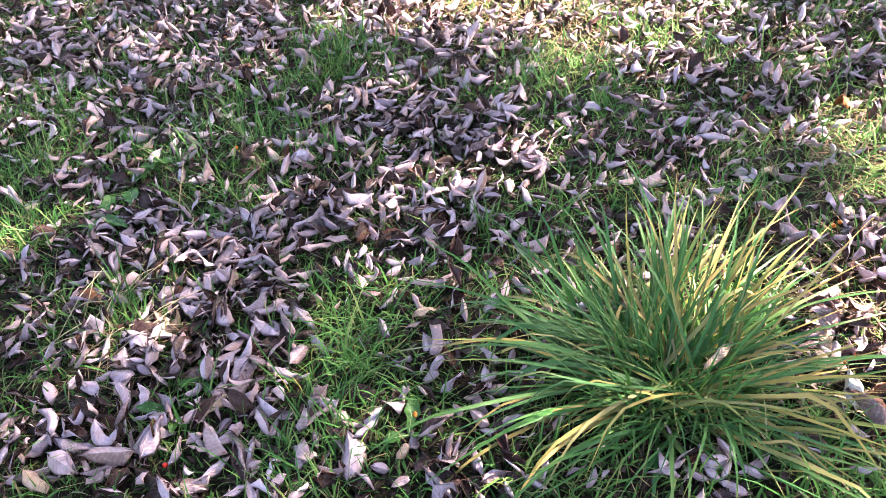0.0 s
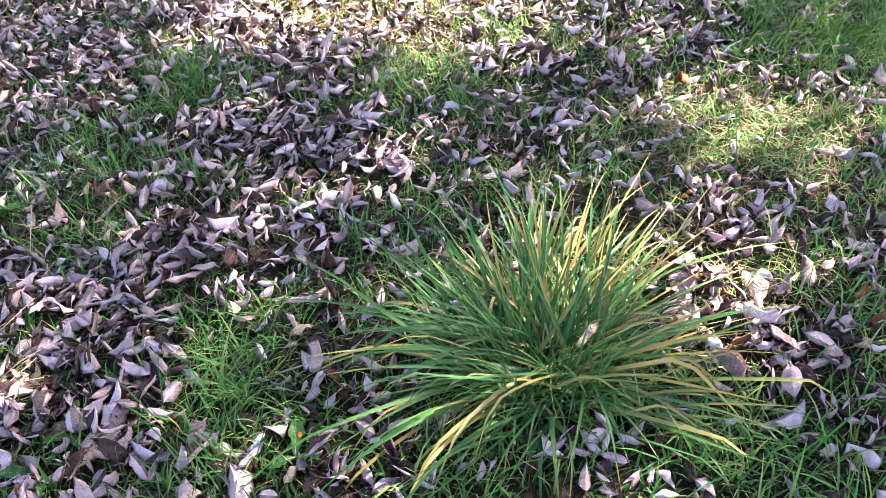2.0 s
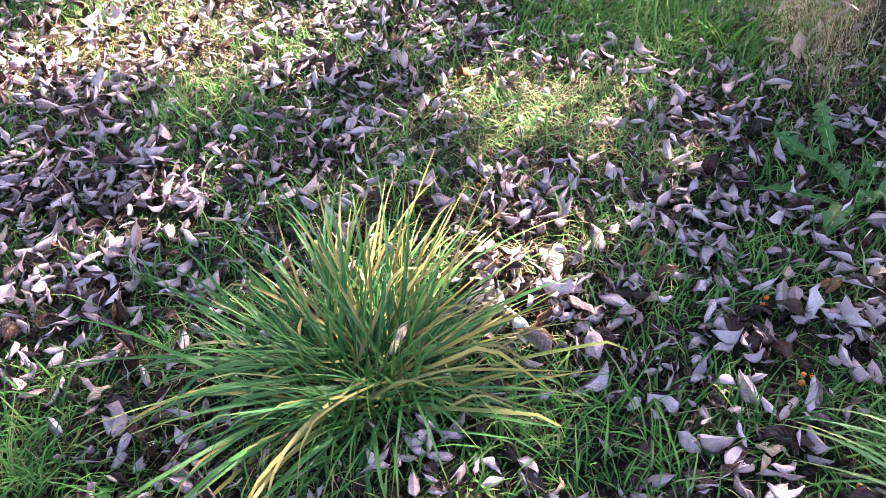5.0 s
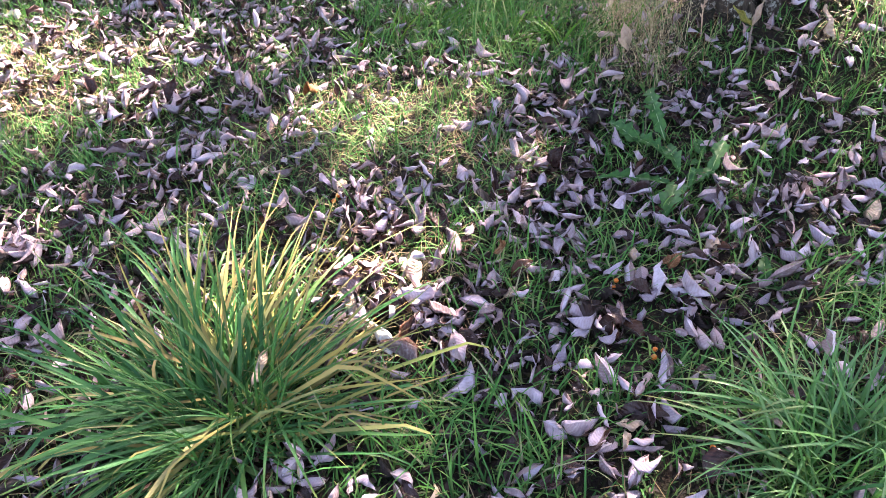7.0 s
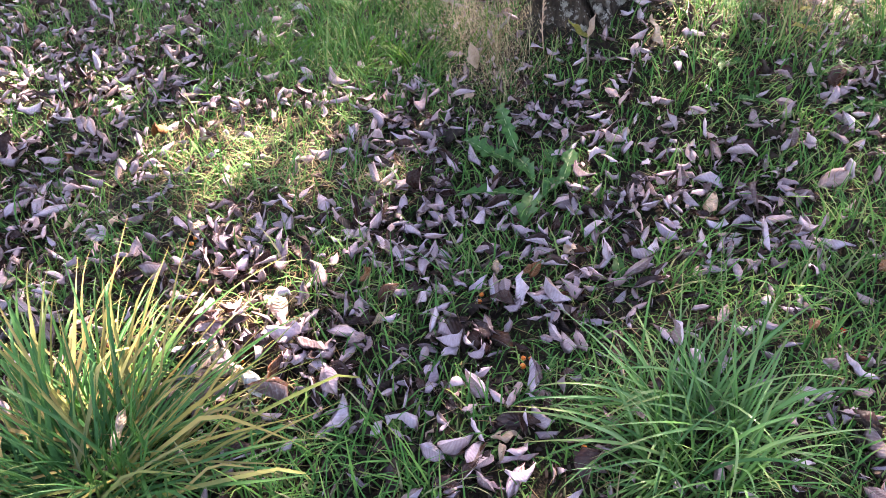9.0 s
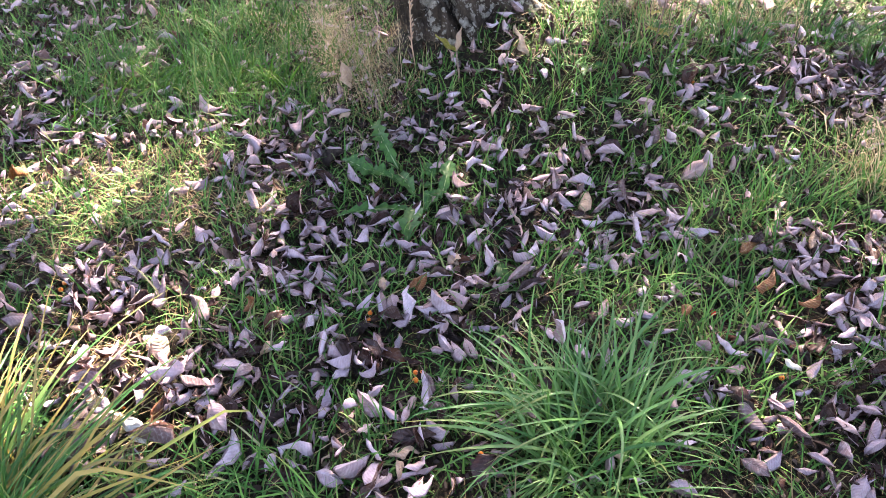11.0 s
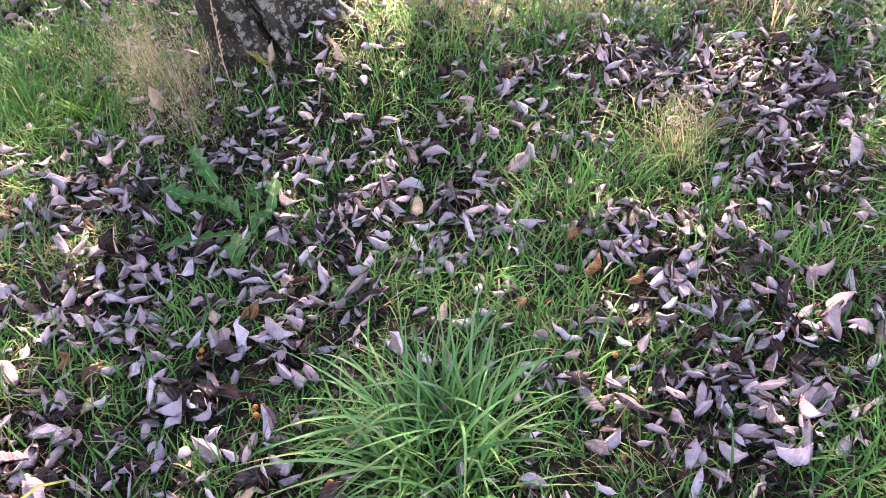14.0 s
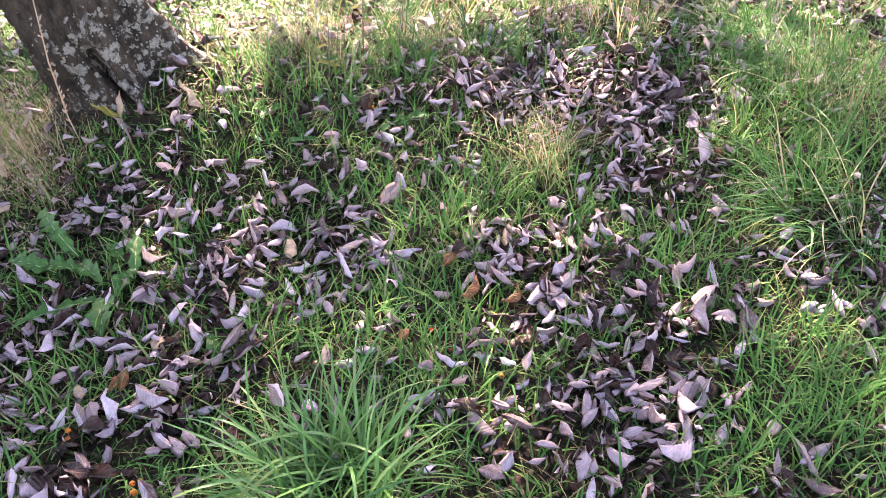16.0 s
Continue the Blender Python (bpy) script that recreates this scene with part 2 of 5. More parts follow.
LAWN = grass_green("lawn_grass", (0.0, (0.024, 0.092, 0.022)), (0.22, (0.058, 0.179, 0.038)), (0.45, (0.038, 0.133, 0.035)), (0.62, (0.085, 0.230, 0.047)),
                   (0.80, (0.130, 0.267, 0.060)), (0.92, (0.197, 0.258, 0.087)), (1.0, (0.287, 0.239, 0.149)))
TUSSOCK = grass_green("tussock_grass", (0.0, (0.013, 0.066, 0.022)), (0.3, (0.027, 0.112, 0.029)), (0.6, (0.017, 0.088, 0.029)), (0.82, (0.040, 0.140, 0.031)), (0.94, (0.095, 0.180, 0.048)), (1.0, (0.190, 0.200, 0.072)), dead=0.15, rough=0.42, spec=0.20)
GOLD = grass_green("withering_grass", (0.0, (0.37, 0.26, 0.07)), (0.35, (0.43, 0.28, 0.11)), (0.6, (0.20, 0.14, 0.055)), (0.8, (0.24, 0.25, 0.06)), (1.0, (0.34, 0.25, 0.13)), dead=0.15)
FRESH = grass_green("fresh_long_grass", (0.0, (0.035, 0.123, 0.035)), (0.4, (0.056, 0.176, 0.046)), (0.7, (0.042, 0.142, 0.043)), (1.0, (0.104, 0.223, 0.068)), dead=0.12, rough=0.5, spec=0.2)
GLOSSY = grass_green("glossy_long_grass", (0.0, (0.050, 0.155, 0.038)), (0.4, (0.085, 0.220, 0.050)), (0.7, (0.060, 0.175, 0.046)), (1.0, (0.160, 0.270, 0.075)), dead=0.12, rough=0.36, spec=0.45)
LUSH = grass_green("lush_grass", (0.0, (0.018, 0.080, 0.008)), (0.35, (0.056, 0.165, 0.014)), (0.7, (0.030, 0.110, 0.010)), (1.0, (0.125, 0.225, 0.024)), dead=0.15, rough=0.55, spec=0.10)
# dark green and brown tones that paint the shade in gaps of the sward
UNDER = grass_green("shade_tinted_moss_and_sprouts", (0.0, (0.006, 0.020, 0.005)), (0.3, (0.010, 0.034, 0.008)), (0.5, (0.014, 0.009, 0.006)), (0.75, (0.015, 0.048, 0.009)), (1.0, (0.028, 0.019, 0.011)))
THATCH = straw("dead_thatch", (0.0, (0.18, 0.12, 0.055)), (0.4, (0.32, 0.23, 0.115)), (0.7, (0.10, 0.062, 0.03)), (1.0, (0.44, 0.34, 0.19)))
WISP = straw("bent_grass_straw", (0.0, (0.42, 0.32, 0.18)), (0.5, (0.56, 0.45, 0.28)), (1.0, (0.34, 0.24, 0.13)))
CRUMB = straw("leaf_crumb", (0.0, (0.016, 0.010, 0.008)), (0.4, (0.045, 0.028, 0.021)), (0.65, (0.028, 0.019, 0.015)), (0.85, (0.085, 0.060, 0.048)), (1.0, (0.055, 0.055, 0.020)))
SOIL, BARK = soil(), bark()
HERB = plain("herb_leaf_green", (0.018, 0.080, 0.016), (0.040, 0.130, 0.024), 0.5, 90, 0.15, 0.3)
HERBRIB = plain("herb_midrib", (0.16, 0.26, 0.09), (0.22, 0.30, 0.13), 0.5, 120)
BERRY = plain("berry_orange_skin", (0.62, 0.13, 0.015), (0.72, 0.22, 0.03), 0.3, 150)
REDBERRY = plain("berry_red_skin", (0.55, 0.015, 0.01), (0.65, 0.03, 0.015), 0.25, 150)
CALYX = plain("berry_calyx", (0.03, 0.02, 0.015), (0.05, 0.035, 0.02), 0.8)
TWIG = plain("twig_bark", (0.12, 0.085, 0.065), (0.22, 0.16, 0.13), 0.8, 300)
STALK = plain("dry_stalk", (0.36, 0.22, 0.15), (0.48, 0.33, 0.22), 0.7, 160)
CROWNLEAF = plain("tree_leaf_green", (0.07, 0.10, 0.03), (0.16, 0.14, 0.05), 0.6, 20, 0.25)


# ---- mesh tools ----
def mesh_of(name, verts, faces, mats, uv=None, mat_index=None, smooth=True, crease=False):
    """A mesh from arrays; faces is one array of quads or triangles (a quad with its last two corners equal is a triangle)."""
    verts = np.asarray(verts, dtype=np.float32)
    faces = np.asarray(faces, dtype=np.int32)
    if faces.shape[1] == 4:
        tri = faces[:, 2] == faces[:, 3]
        counts = np.where(tri, 3, 4).astype(np.int32)
        keep = np.ones(faces.shape, bool)
        keep[tri, 3] = False
        loops = faces[keep]
    else:
        counts = np.full(len(faces), 3, np.int32)
        loops = faces.ravel()
    me = bpy.data.meshes.new(name)
    me.vertices.add(len(verts))
    me.vertices.foreach_set("co", verts.ravel())
    me.loops.add(len(loops))
    me.loops.foreach_set("vertex_index", loops.astype(np.int32))
    me.polygons.add(len(faces))
    starts = np.concatenate([[0], np.cumsum(counts)[:-1]]).astype(np.int32)
    me.polygons.foreach_set("loop_start", starts)
    me.polygons.foreach_set("use_smooth", np.full(len(faces), smooth))
    for m in (mats if isinstance(mats, (list, tuple)) else [mats]):
        me.materials.append(m)
    if mat_index is not None:
        me.polygons.foreach_set("material_index", np.asarray(mat_index, dtype=np.int32))
    if uv is not None:
        layer = me.uv_layers.new(name="UVMap")
        layer.data.foreach_set("uv", np.asarray(uv, dtype=np.float32)[loops].ravel())
    me.update(calc_edges=True)
    me.validate()
    if crease:
        # a sharp fold along the midrib
        ends = np.zeros(2 * len(me.edges), np.int32)
        me.edges.foreach_get("vertices", ends)
        rib = np.abs(np.asarray(uv)[:, 0] - 0.5) < 1e-4
        fold = me.attributes.new("sharp_edge", "BOOLEAN", "EDGE")
        fold.data.foreach_set("value", rib[ends].reshape(-1, 2).all(1))
    return me


def join(pieces):
    """Pieces of (verts, faces, uv) as one."""
    vs, fs, us, at = [], [], [], 0
    for v, f, u in pieces:
        vs.append(v), fs.append(f + at), us.append(u)
        at += len(v)
    return np.concatenate(vs), np.concatenate(fs), np.concatenate(us)


def part(name, me, parent, label="", m=None):
    ob = new(name, me)
    ob.parent = parent
    if m is not None:
        ob.matrix_basis = m
    return tagged(ob, label)


def tube(path, radii, sides=8, wobble=0.0):
    """A tube along a path with rounded-off ends; returns verts, faces, uv."""
    path = [Vector(p) for p in path]
    vs, uvs = [], []
    side = Vector((1, 0, 0))
    for i, p in enumerate(path):
        way = (path[min(i + 1, len(path) - 1)] - path[max(i - 1, 0)]).normalized()
        side = (side - way * side.dot(way)).normalized() if abs(side.dot(way)) < 0.99 else way.orthogonal().normalized()
        up = way.cross(side)
        for k in range(sides):
            a = 2 * math.pi * k / sides
            r = radii[i] * (1 + wobble * noise.noise(p * 9 + Vector((k * 1.7, 0, 0))))
            vs.append(p + (side * math.cos(a) + up * math.sin(a)) * r)
            uvs.append((k / sides, i / (len(path) - 1)))
    fs = []
    for i in range(len(path) - 1):
        for k in range(sides):
            a, b = i * sides + k, i * sides + (k + 1) % sides
            fs.append((a, b, b + sides, a + sides))
    n = len(vs)
    vs += [path[0], path[-1]]
    uvs += [(0.5, 0), (0.5, 1)]
    for k in range(sides):
        fs.append((n, (k + 1) % sides, k, k))
        top = (len(path) - 1) * sides
        fs.append((n + 1, top + k, top + (k + 1) % sides, top + (k + 1) % sides))
    return np.array([tuple(v) for v in vs]), np.array(fs), np.array(uvs)


def ball(radius, squash=1.0, rings=7, sides=10):
    pts, fs = [], []
    for i in range(1, rings):
        a = math.pi * i / rings
        for k in range(sides):
            b = 2 * math.pi * k / sides
            pts.append((radius * math.sin(a) * math.cos(b), radius * math.sin(a) * math.sin(b), radius * squash * math.cos(a)))
    n = len(pts)
    pts += [(0, 0, radius * squash * 0.93), (0, 0, -radius * squash)]
    for i in range(rings - 2):
        for k in range(sides):
            a, b = i * sides + k, i * sides + (k + 1) % sides
            fs.append((a, a + sides, b + sides, b))
    for k in range(sides):
        fs.append((n, k, (k + 1) % sides, (k + 1) % sides))
        last = (rings - 2) * sides
        fs.append((n + 1, last + (k + 1) % sides, last + k, last + k))
    return np.array(pts), np.array(fs), np.zeros((len(pts), 2))


# ---- the lie of the land ----
TREE = (2.11, 1.115)


def rise(x, y):
    """Height of the ground: a low mound round the tree, a slight rise behind it, small humps elsewhere."""
    x, y = np.asarray(x, float), np.asarray(y, float)
    mound = 0.13 * np.exp(-(((x - 2.2) / 0.40) ** 2 + ((y - 0.78) / 0.45) ** 2)) + 0.09 / (1 + np.exp(-np.clip((x - 2.25) / 0.18, -50, 50)))
    mound = mound + 0.11 * np.exp(-((x - 2.15) ** 2 + (y - 1.12) ** 2) / 0.09)
    hump = 0.006 * np.sin(5.1 * x + 1.3) * np.sin(4.3 * y + 0.4) + 0.004 * np.sin(11.3 * x - 3.7 * y) + 0.003 * np.sin(17 * y + 6 * x + 2)
    return mound + hump * np.exp(-((x - 1) ** 2 + (y - 1) ** 2) / 60.0)


# ellipses: centre x, y, half-width, half-depth, turn in degrees, weight
LEAF_DRIFTS_NEAR = [(-0.54, 0.79, 0.22, 0.15, -3, 1.0), (-0.73, 0.97, 0.21, 0.11, -4, 0.8), (-0.48, 0.98, 0.11, 0.14, -4, 0.95), (-0.83, 0.73, 0.1, 0.07, -3, 0.8), (-0.27, 0.69, 0.11, 0.06, -3, 0.8), (-0.8, 1.17, 0.12, 0.17, -12, 0.6), (-0.53, 1.15, 0.14, 0.22, -19, 0.55)]
LEAF_DRIFTS_A = [(-0.94, 2.44, 0.38, 0.32, -17, 0.7), (-1.14, 2.93, 0.34, 0.24, -19, 0.7), (-0.41, 2.73, 0.28, 0.21, -19, 0.7), (-0.27, 1.84, 0.29, 0.18, -16, 0.9), (0.08, 1.69, 0.19, 0.11, -16, 0.8), (0.48, 1.61, 0.17, 0.15, -16, 0.8), (0.6, 1.98, 0.17, 0.14, -18, 0.8), (-0.96, 1.73, 0.16, 0.15, -15, 0.5), (-0.6, 1.54, 0.19, 0.15, -14, 0.55), (-0.16, 1.5, 0.17, 0.11, -14, 0.95), (-0.37, 1.39, 0.19, 0.09, -14, 0.9), (-0.12, 1.33, 0.14, 0.12, -14, 0.95), (-0.85, 1.38, 0.12, 0.13, -13, 0.9), (-0.59, 1.3, 0.2, 0.14, -13, 0.9), (-0.84, 1.25, 0.1, 0.08, -13, 0.8), (-0.26, 1.16, 0.07, 0.08, -13, 0.7)]
LEAF_DRIFTS_B = [(-0.13, 1.07, 0.07, 0.06, -13, 0.8), (-0.54, 1.08, 0.19, 0.1, -12, 1), (-0.44, 0.95, 0.1, 0.09, -12, 1), (-0.69, 0.93, 0.13, 0.12, -11, 0.9), (-0.53, 0.82, 0.16, 0.09, -11, 1), (-0.3, 0.72, 0.08, 0.06, -11, 0.8), (-0.09, 0.69, 0.12, 0.06, -11, 0.75), (0.67, 0.92, 0.08, 0.16, -13, 0.95), (0.84, 1.13, 0.15, 0.11, -14, 0.95), (0.84, 0.79, 0.08, 0.13, -12, 0.7), (0.87, 1.74, 0.09, 0.16, -17, 0.6), (0.15, 2.39, 0.25, 0.18, -19, 0.55), (-0.98, 1.99, 0.23, 0.22, -8, 0.55), (-0.81, 2.22, 0.25, 0.21, -9, 0.8), (-1.02, 1.37, 0.14, 0.14, -6, 0.7), (-0.95, 0.98, 0.13, 0.07, -4, 0.6)]
LEAF_DRIFTS_C = [(-0.48, 0.73, 0.13, 0.07, -3, 1), (-0.89, 0.78, 0.07, 0.08, -3, 0.7), (-0.02, 0.71, 0.09, 0.06, -3, 0.8), (0.03, 2.05, 0.23, 0.13, -35, 0.55), (-0.02, 1.74, 0.28, 0.15, -34, 0.85), (0.3, 1.64, 0.19, 0.13, -34, 0.7), (-0.14, 1.39, 0.13, 0.12, -33, 0.95), (-0.12, 1.1, 0.07, 0.07, -31, 0.8), (0.36, 0.6, 0.12, 0.06, -30, 0.8), (1.02, 2.13, 0.29, 0.25, -38, 0.6), (0.9, 1.17, 0.18, 0.1, -41, 0.8), (1.11, 0.88, 0.11, 0.09, -41, 1), (0.71, 0.81, 0.13, 0.09, -40, 1), (0.85, 0.71, 0.06, 0.09, -40, 0.8), (0.96, 0.57, 0.07, 0.06, -39, 0.9), (0.79, 0.6, 0.11, 0.06, -39, 0.9)]
LEAF_DRIFTS_D = [(0.83, 0.49, 0.08, 0.06, -39, 0.7), (0.82, 0.33, 0.06, 0.06, -38, 0.8), (1.75, 0.77, 0.22, 0.13, -54, 0.55), (1.33, 0.52, 0.23, 0.1, -41, 0.8), (1.17, 0.53, 0.09, 0.08, -40, 0.7), (1.31, 0.37, 0.08, 0.06, -40, 0.6), (1.25, 0.95, 0.11, 0.09, -41, 0.7), (1.59, 0.29, 0.09, 0.09, -48, 1), (1.46, 1.6, 0.14, 0.12, -67, 0.55), (1.42, 1.12, 0.2, 0.13, -67, 0.8), (1.23, 0.87, 0.14, 0.11, -66, 0.85), (1.08, 0.86, 0.18, 0.09, -66, 1), (0.88, 0.72, 0.06, 0.08, -65, 0.8), (0.96, 0.55, 0.06, 0.08, -65, 1), (0.74, 0.74, 0.11, 0.07, -65, 0.9), (0.9, 0.38, 0.06, 0.08, -65, 0.9)]
LEAF_DRIFTS_E = [(0.79, 0.58, 0.11, 0.06, -65, 1), (1.72, 0.76, 0.21, 0.11, -70, 0.75), (1.56, 0.52, 0.2, 0.11, -66, 0.7), (1.31, 0.52, 0.15, 0.1, -66, 0.85), (1.64, 0.25, 0.07, 0.13, -66, 1), (1.74, -0.11, 0.14, 0.11, -66, 1), (1.62, -0.21, 0.14, 0.07, -66, 1), (1.51, -0.11, 0.07, 0.06, -65, 1), (1.59, -0.32, 0.12, 0.06, -66, 0.8), (1.43, -0.38, 0.1, 0.1, -65, 1), (1.36, -0.24, 0.07, 0.07, -65, 0.9), (1.26, -0.16, 0.08, 0.06, -65, 0.8), (1.27, -0.4, 0.1, 0.07, -66, 1), (1.39, -0.03, 0.09, 0.06, -65, 0.8), (2.49, -0.1, 0.32, 0.15, -66, 1), (2.33, -0.35, 0.16, 0.23, -70, 1)]
LEAF_DRIFTS_F = [(2.3, 0.28, 0.14, 0.14, -56, 0.55), (2.44, -0.3, 0.29, 0.18, -80, 1), (2.39, 0.09, 0.1, 0.12, -74, 0.8), (2.75, -0.5, 0.14, 0.16, -80, 0.8), (2.07, -0.32, 0.09, 0.14, -80, 0.9), (1.64, -0.52, 0.07, 0.09, -78, 0.7), (1.48, -0.4, 0.09, 0.1, -78, 0.9), (1.86, -0.88, 0.06, 0.12, -79, 0.6), (1.33, -0.65, 0.06, 0.06, -78, 0.5), (-1.3, 2.43, 0.58, 0.54, -9, 0.55), (-0.28, 2.44, 0.26, 0.27, -9, 0.8), (0.86, 2.32, 0.55, 0.22, -43, 0.6), (3.29, -0.65, 0.28, 0.34, -78, 0.7)]
LEAF_DRIFTS = LEAF_DRIFTS_NEAR + LEAF_DRIFTS_A + LEAF_DRIFTS_B + LEAF_DRIFTS_C + LEAF_DRIFTS_D + LEAF_DRIFTS_E + LEAF_DRIFTS_F
GRASS_EXTRA = [(1.45, 0.0, 0.12, 0.09, -51, 0.6), (1.37, 0.32, 0.07, 0.07, -51, 0.5)]
GRASS_PATCHES_A = [(-0.47, 2.24, 0.16, 0.18, -17, 0.9), (0.25, 1.96, 0.16, 0.17, -17, 0.5), (-0.85, 1.94, 0.28, 0.18, -16, 0.25), (-0.36, 1.13, 0.1, 0.06, -12, 0.5), (-0.3, 0.91, 0.09, 0.16, -12, 1), (-0.84, 1.11, 0.08, 0.09, -12, 0.6), (1.1, 1.38, 0.16, 0.13, -16, 0.7), (0.95, 1.53, 0.11, 0.11, -16, 0.5), (1.5, 2.01, 0.13, 0.16, -20, 0.7), (-1.39, 1.92, 0.16, 0.22, -8, 0.6), (-1.2, 1.41, 0.1, 0.1, -6, 0.6), (-0.65, 1.57, 0.14, 0.11, -7, 0.5), (-0.34, 0.75, 0.1, 0.06, -3, 0.5), (-0.97, 0.89, 0.06, 0.08, -4, 0.4), (0.06, 0.69, 0.06, 0.06, -3, 0.3), (0.22, 2.03, 0.18, 0.13, -35, 0.5)]
GRASS_PATCHES_B = [(0.65, 1.43, 0.12, 0.1, -34, 0.4), (-0.22, 1.08, 0.06, 0.14, -31, 0.6), (0.6, 0.56, 0.11, 0.07, -31, 0.9), (1.58, 1.64, 0.22, 0.15, -40, 1), (0.99, 1.41, 0.22, 0.11, -42, 0.8), (0.91, 0.88, 0.1, 0.07, -40, 0.6), (0.94, 0.68, 0.06, 0.06, -40, 0.5), (0.57, 0.56, 0.12, 0.07, -39, 0.9), (0.67, 0.42, 0.07, 0.06, -38, 0.8), (1.17, 0.7, 0.07, 0.07, -41, 0.5), (1.55, 0.14, 0.07, 0.07, -47, 0.5), (1.85, 1.85, 0.29, 0.22, -70, 1), (1.12, 1.13, 0.08, 0.08, -66, 0.5), (0.89, 0.96, 0.07, 0.08, -65, 0.5), (1.53, 0.11, 0.1, 0.09, -66, 0.8), (1.41, 0.23, 0.09, 0.06, -66, 0.5)]
GRASS_PATCHES_C = [(1.84, 0.1, 0.1, 0.1, -65, 0.9), (1.86, -0.46, 0.07, 0.08, -67, 0.6), (2.09, -0.1, 0.1, 0.14, -67, 0.8), (2.27, 0.6, 0.18, 0.18, -48, 0.8), (1.98, 0.63, 0.14, 0.09, -53, 0.7), (2.73, -0.8, 0.22, 0.35, -79, 1), (2.31, -0.8, 0.18, 0.15, -81, 1), (1.93, 0.02, 0.18, 0.11, -77, 0.8), (1.47, -0.72, 0.12, 0.16, -78, 1), (2.06, 0.43, 0.18, 0.08, -65, 0.4), (-1.37, 1.86, 0.17, 0.35, -7, 0.5)]
GRASS_PATCHES = GRASS_EXTRA + GRASS_PATCHES_A + GRASS_PATCHES_B + GRASS_PATCHES_C
# where the sun comes through gaps left in the added, unseen crown
SUN_GAPS_A = [(0.18, 2.72, 0.43, 0.29, -38, 1), (-0.08, 2.62, 0.13, 0.2, -36, 1), (0.32, 2.09, 0.07, 0.14, -36, 0.8), (0.58, 2.17, 0.17, 0.23, -37, 0.55), (1.06, 1.5, 0.17, 0.17, -36, 0.85), (0.87, 1.62, 0.1, 0.07, -36, 0.6), (-0.15, 1.49, 0.1, 0.08, -33, 0.5), (0.24, 1.00, 0.14, 0.10, -33, 0.45), (0.7, 0.92, 0.1, 0.15, -33, 0.75), (0.58, 1.37, 0.07, 0.07, -34, 0.5), (0.31, 2.35, 0.11, 0.35, -11, 1), (-0.29, 2.56, 0.26, 0.15, -11, 0.7), (0.59, 2.34, 0.2, 0.15, -11, 0.8), (0.95, 1.6, 0.11, 0.14, -8, 0.8), (-0.14, 1.5, 0.15, 0.1, -7, 0.45), (0.42, 1.02, 0.15, 0.12, -6, 0.8)]
SUN_GAPS_B = [(0.68, 0.98, 0.06, 0.13, -4, 0.7), (-0.08, 0.72, 0.08, 0.06, -3, 0.3), (1.29, 1.42, 0.12, 0.18, -66, 0.5), (0.79, 0.89, 0.06, 0.1, -65, 0.6), (1.94, 1.94, 0.32, 0.25, -71, 0.1), (1.62, 1.13, 0.08, 0.08, -92, 0.3), (2.88, 0.05, 0.56, 0.14, -64, 0.7), (2.08, -0.44, 0.08, 0.06, -69, 0.35), (1.91, -0.13, 0.08, 0.13, -68, 0.4), (1.87, 0.68, 0.1, 0.14, -35, 0.6), (2.49, 0.89, 0.2, 0.4, -74, 0.9), (1.75, 1.24, 0.1, 0.14, -97, 0.15), (2.61, 0.67, 0.15, 0.35, -62, 0.5), (2.78, -0.89, 0.22, 0.45, -79, 0.2), (2.95, 0.11, 0.4, 0.15, -78, 0.5), (1.69, -0.78, 0.12, 0.1, -79, 0.4)]
SUN_GAPS_C = [(0.63, 0.79, 0.07, 0.06, 0, 0.7), (2.42, 1.80, 0.16, 0.14, 0, 0.8), (-0.12, 2.56, 0.36, 0.22, -10, 0.85), (2.42, 0.1, 0.55, 0.5, 0, 0.13), (2.32, -0.69, 0.13, 0.15, -80, 0.3), (3.2, 1.9, 0.55, 0.7, 0, 1.0), (2.52, 1.8, 0.22, 0.22, 0, 1.0), (2.8, 1.1, 0.28, 0.4, 0, 0.9), (3.6, -1.2, 0.9, 0.8, 0, 0.4), (3.4, 0.4, 0.7, 0.7, 0, 0.6)]
SUN_GAPS = SUN_GAPS_A + SUN_GAPS_B + SUN_GAPS_C
# where that crown is made thick, to dim the ground
THICK_CROWN = [(-0.62, 1.12, 0.40, 0.32, 0, 0.45), (0.06, 0.80, 0.30, 0.18, 0, 1.0), (1.60, 1.30, 0.22, 0.30, 0, 1.0), (1.0, 0.30, 0.24, 0.16, -40, 0.3), (1.62, 0.26, 0.18, 0.14, 0, 0.8), (-0.75, 0.82, 0.30, 0.16, 0, 0.8), (1.42, 1.55, 0.18, 0.14, 0, 0.8), (2.62, -0.75, 0.3, 0.2, 0, 0.5)]
# where straw and dry moss lie thick in the turf
DRY_PATCHES = [(1.02, 1.40, 0.32, 0.20, -41, 1.0), (2.36, 0.72, 0.30, 0.22, 0, 1.0), (0.0, 2.48, 0.5, 0.32, -8, 1.0), (0.78, 1.02, 0.2, 0.16, 0, 0.7), (0.60, 0.80, 0.2, 0.12, 0, 0.8), (1.2, 1.15, 0.14, 0.12, 0, 0.9), (2.9, -0.5, 0.6, 0.5, 0, 0.15), (-0.75, 0.95, 0.12, 0.1, 0, 0.8), (0.95, 1.60, 0.2, 0.12, 0, 0.7)]


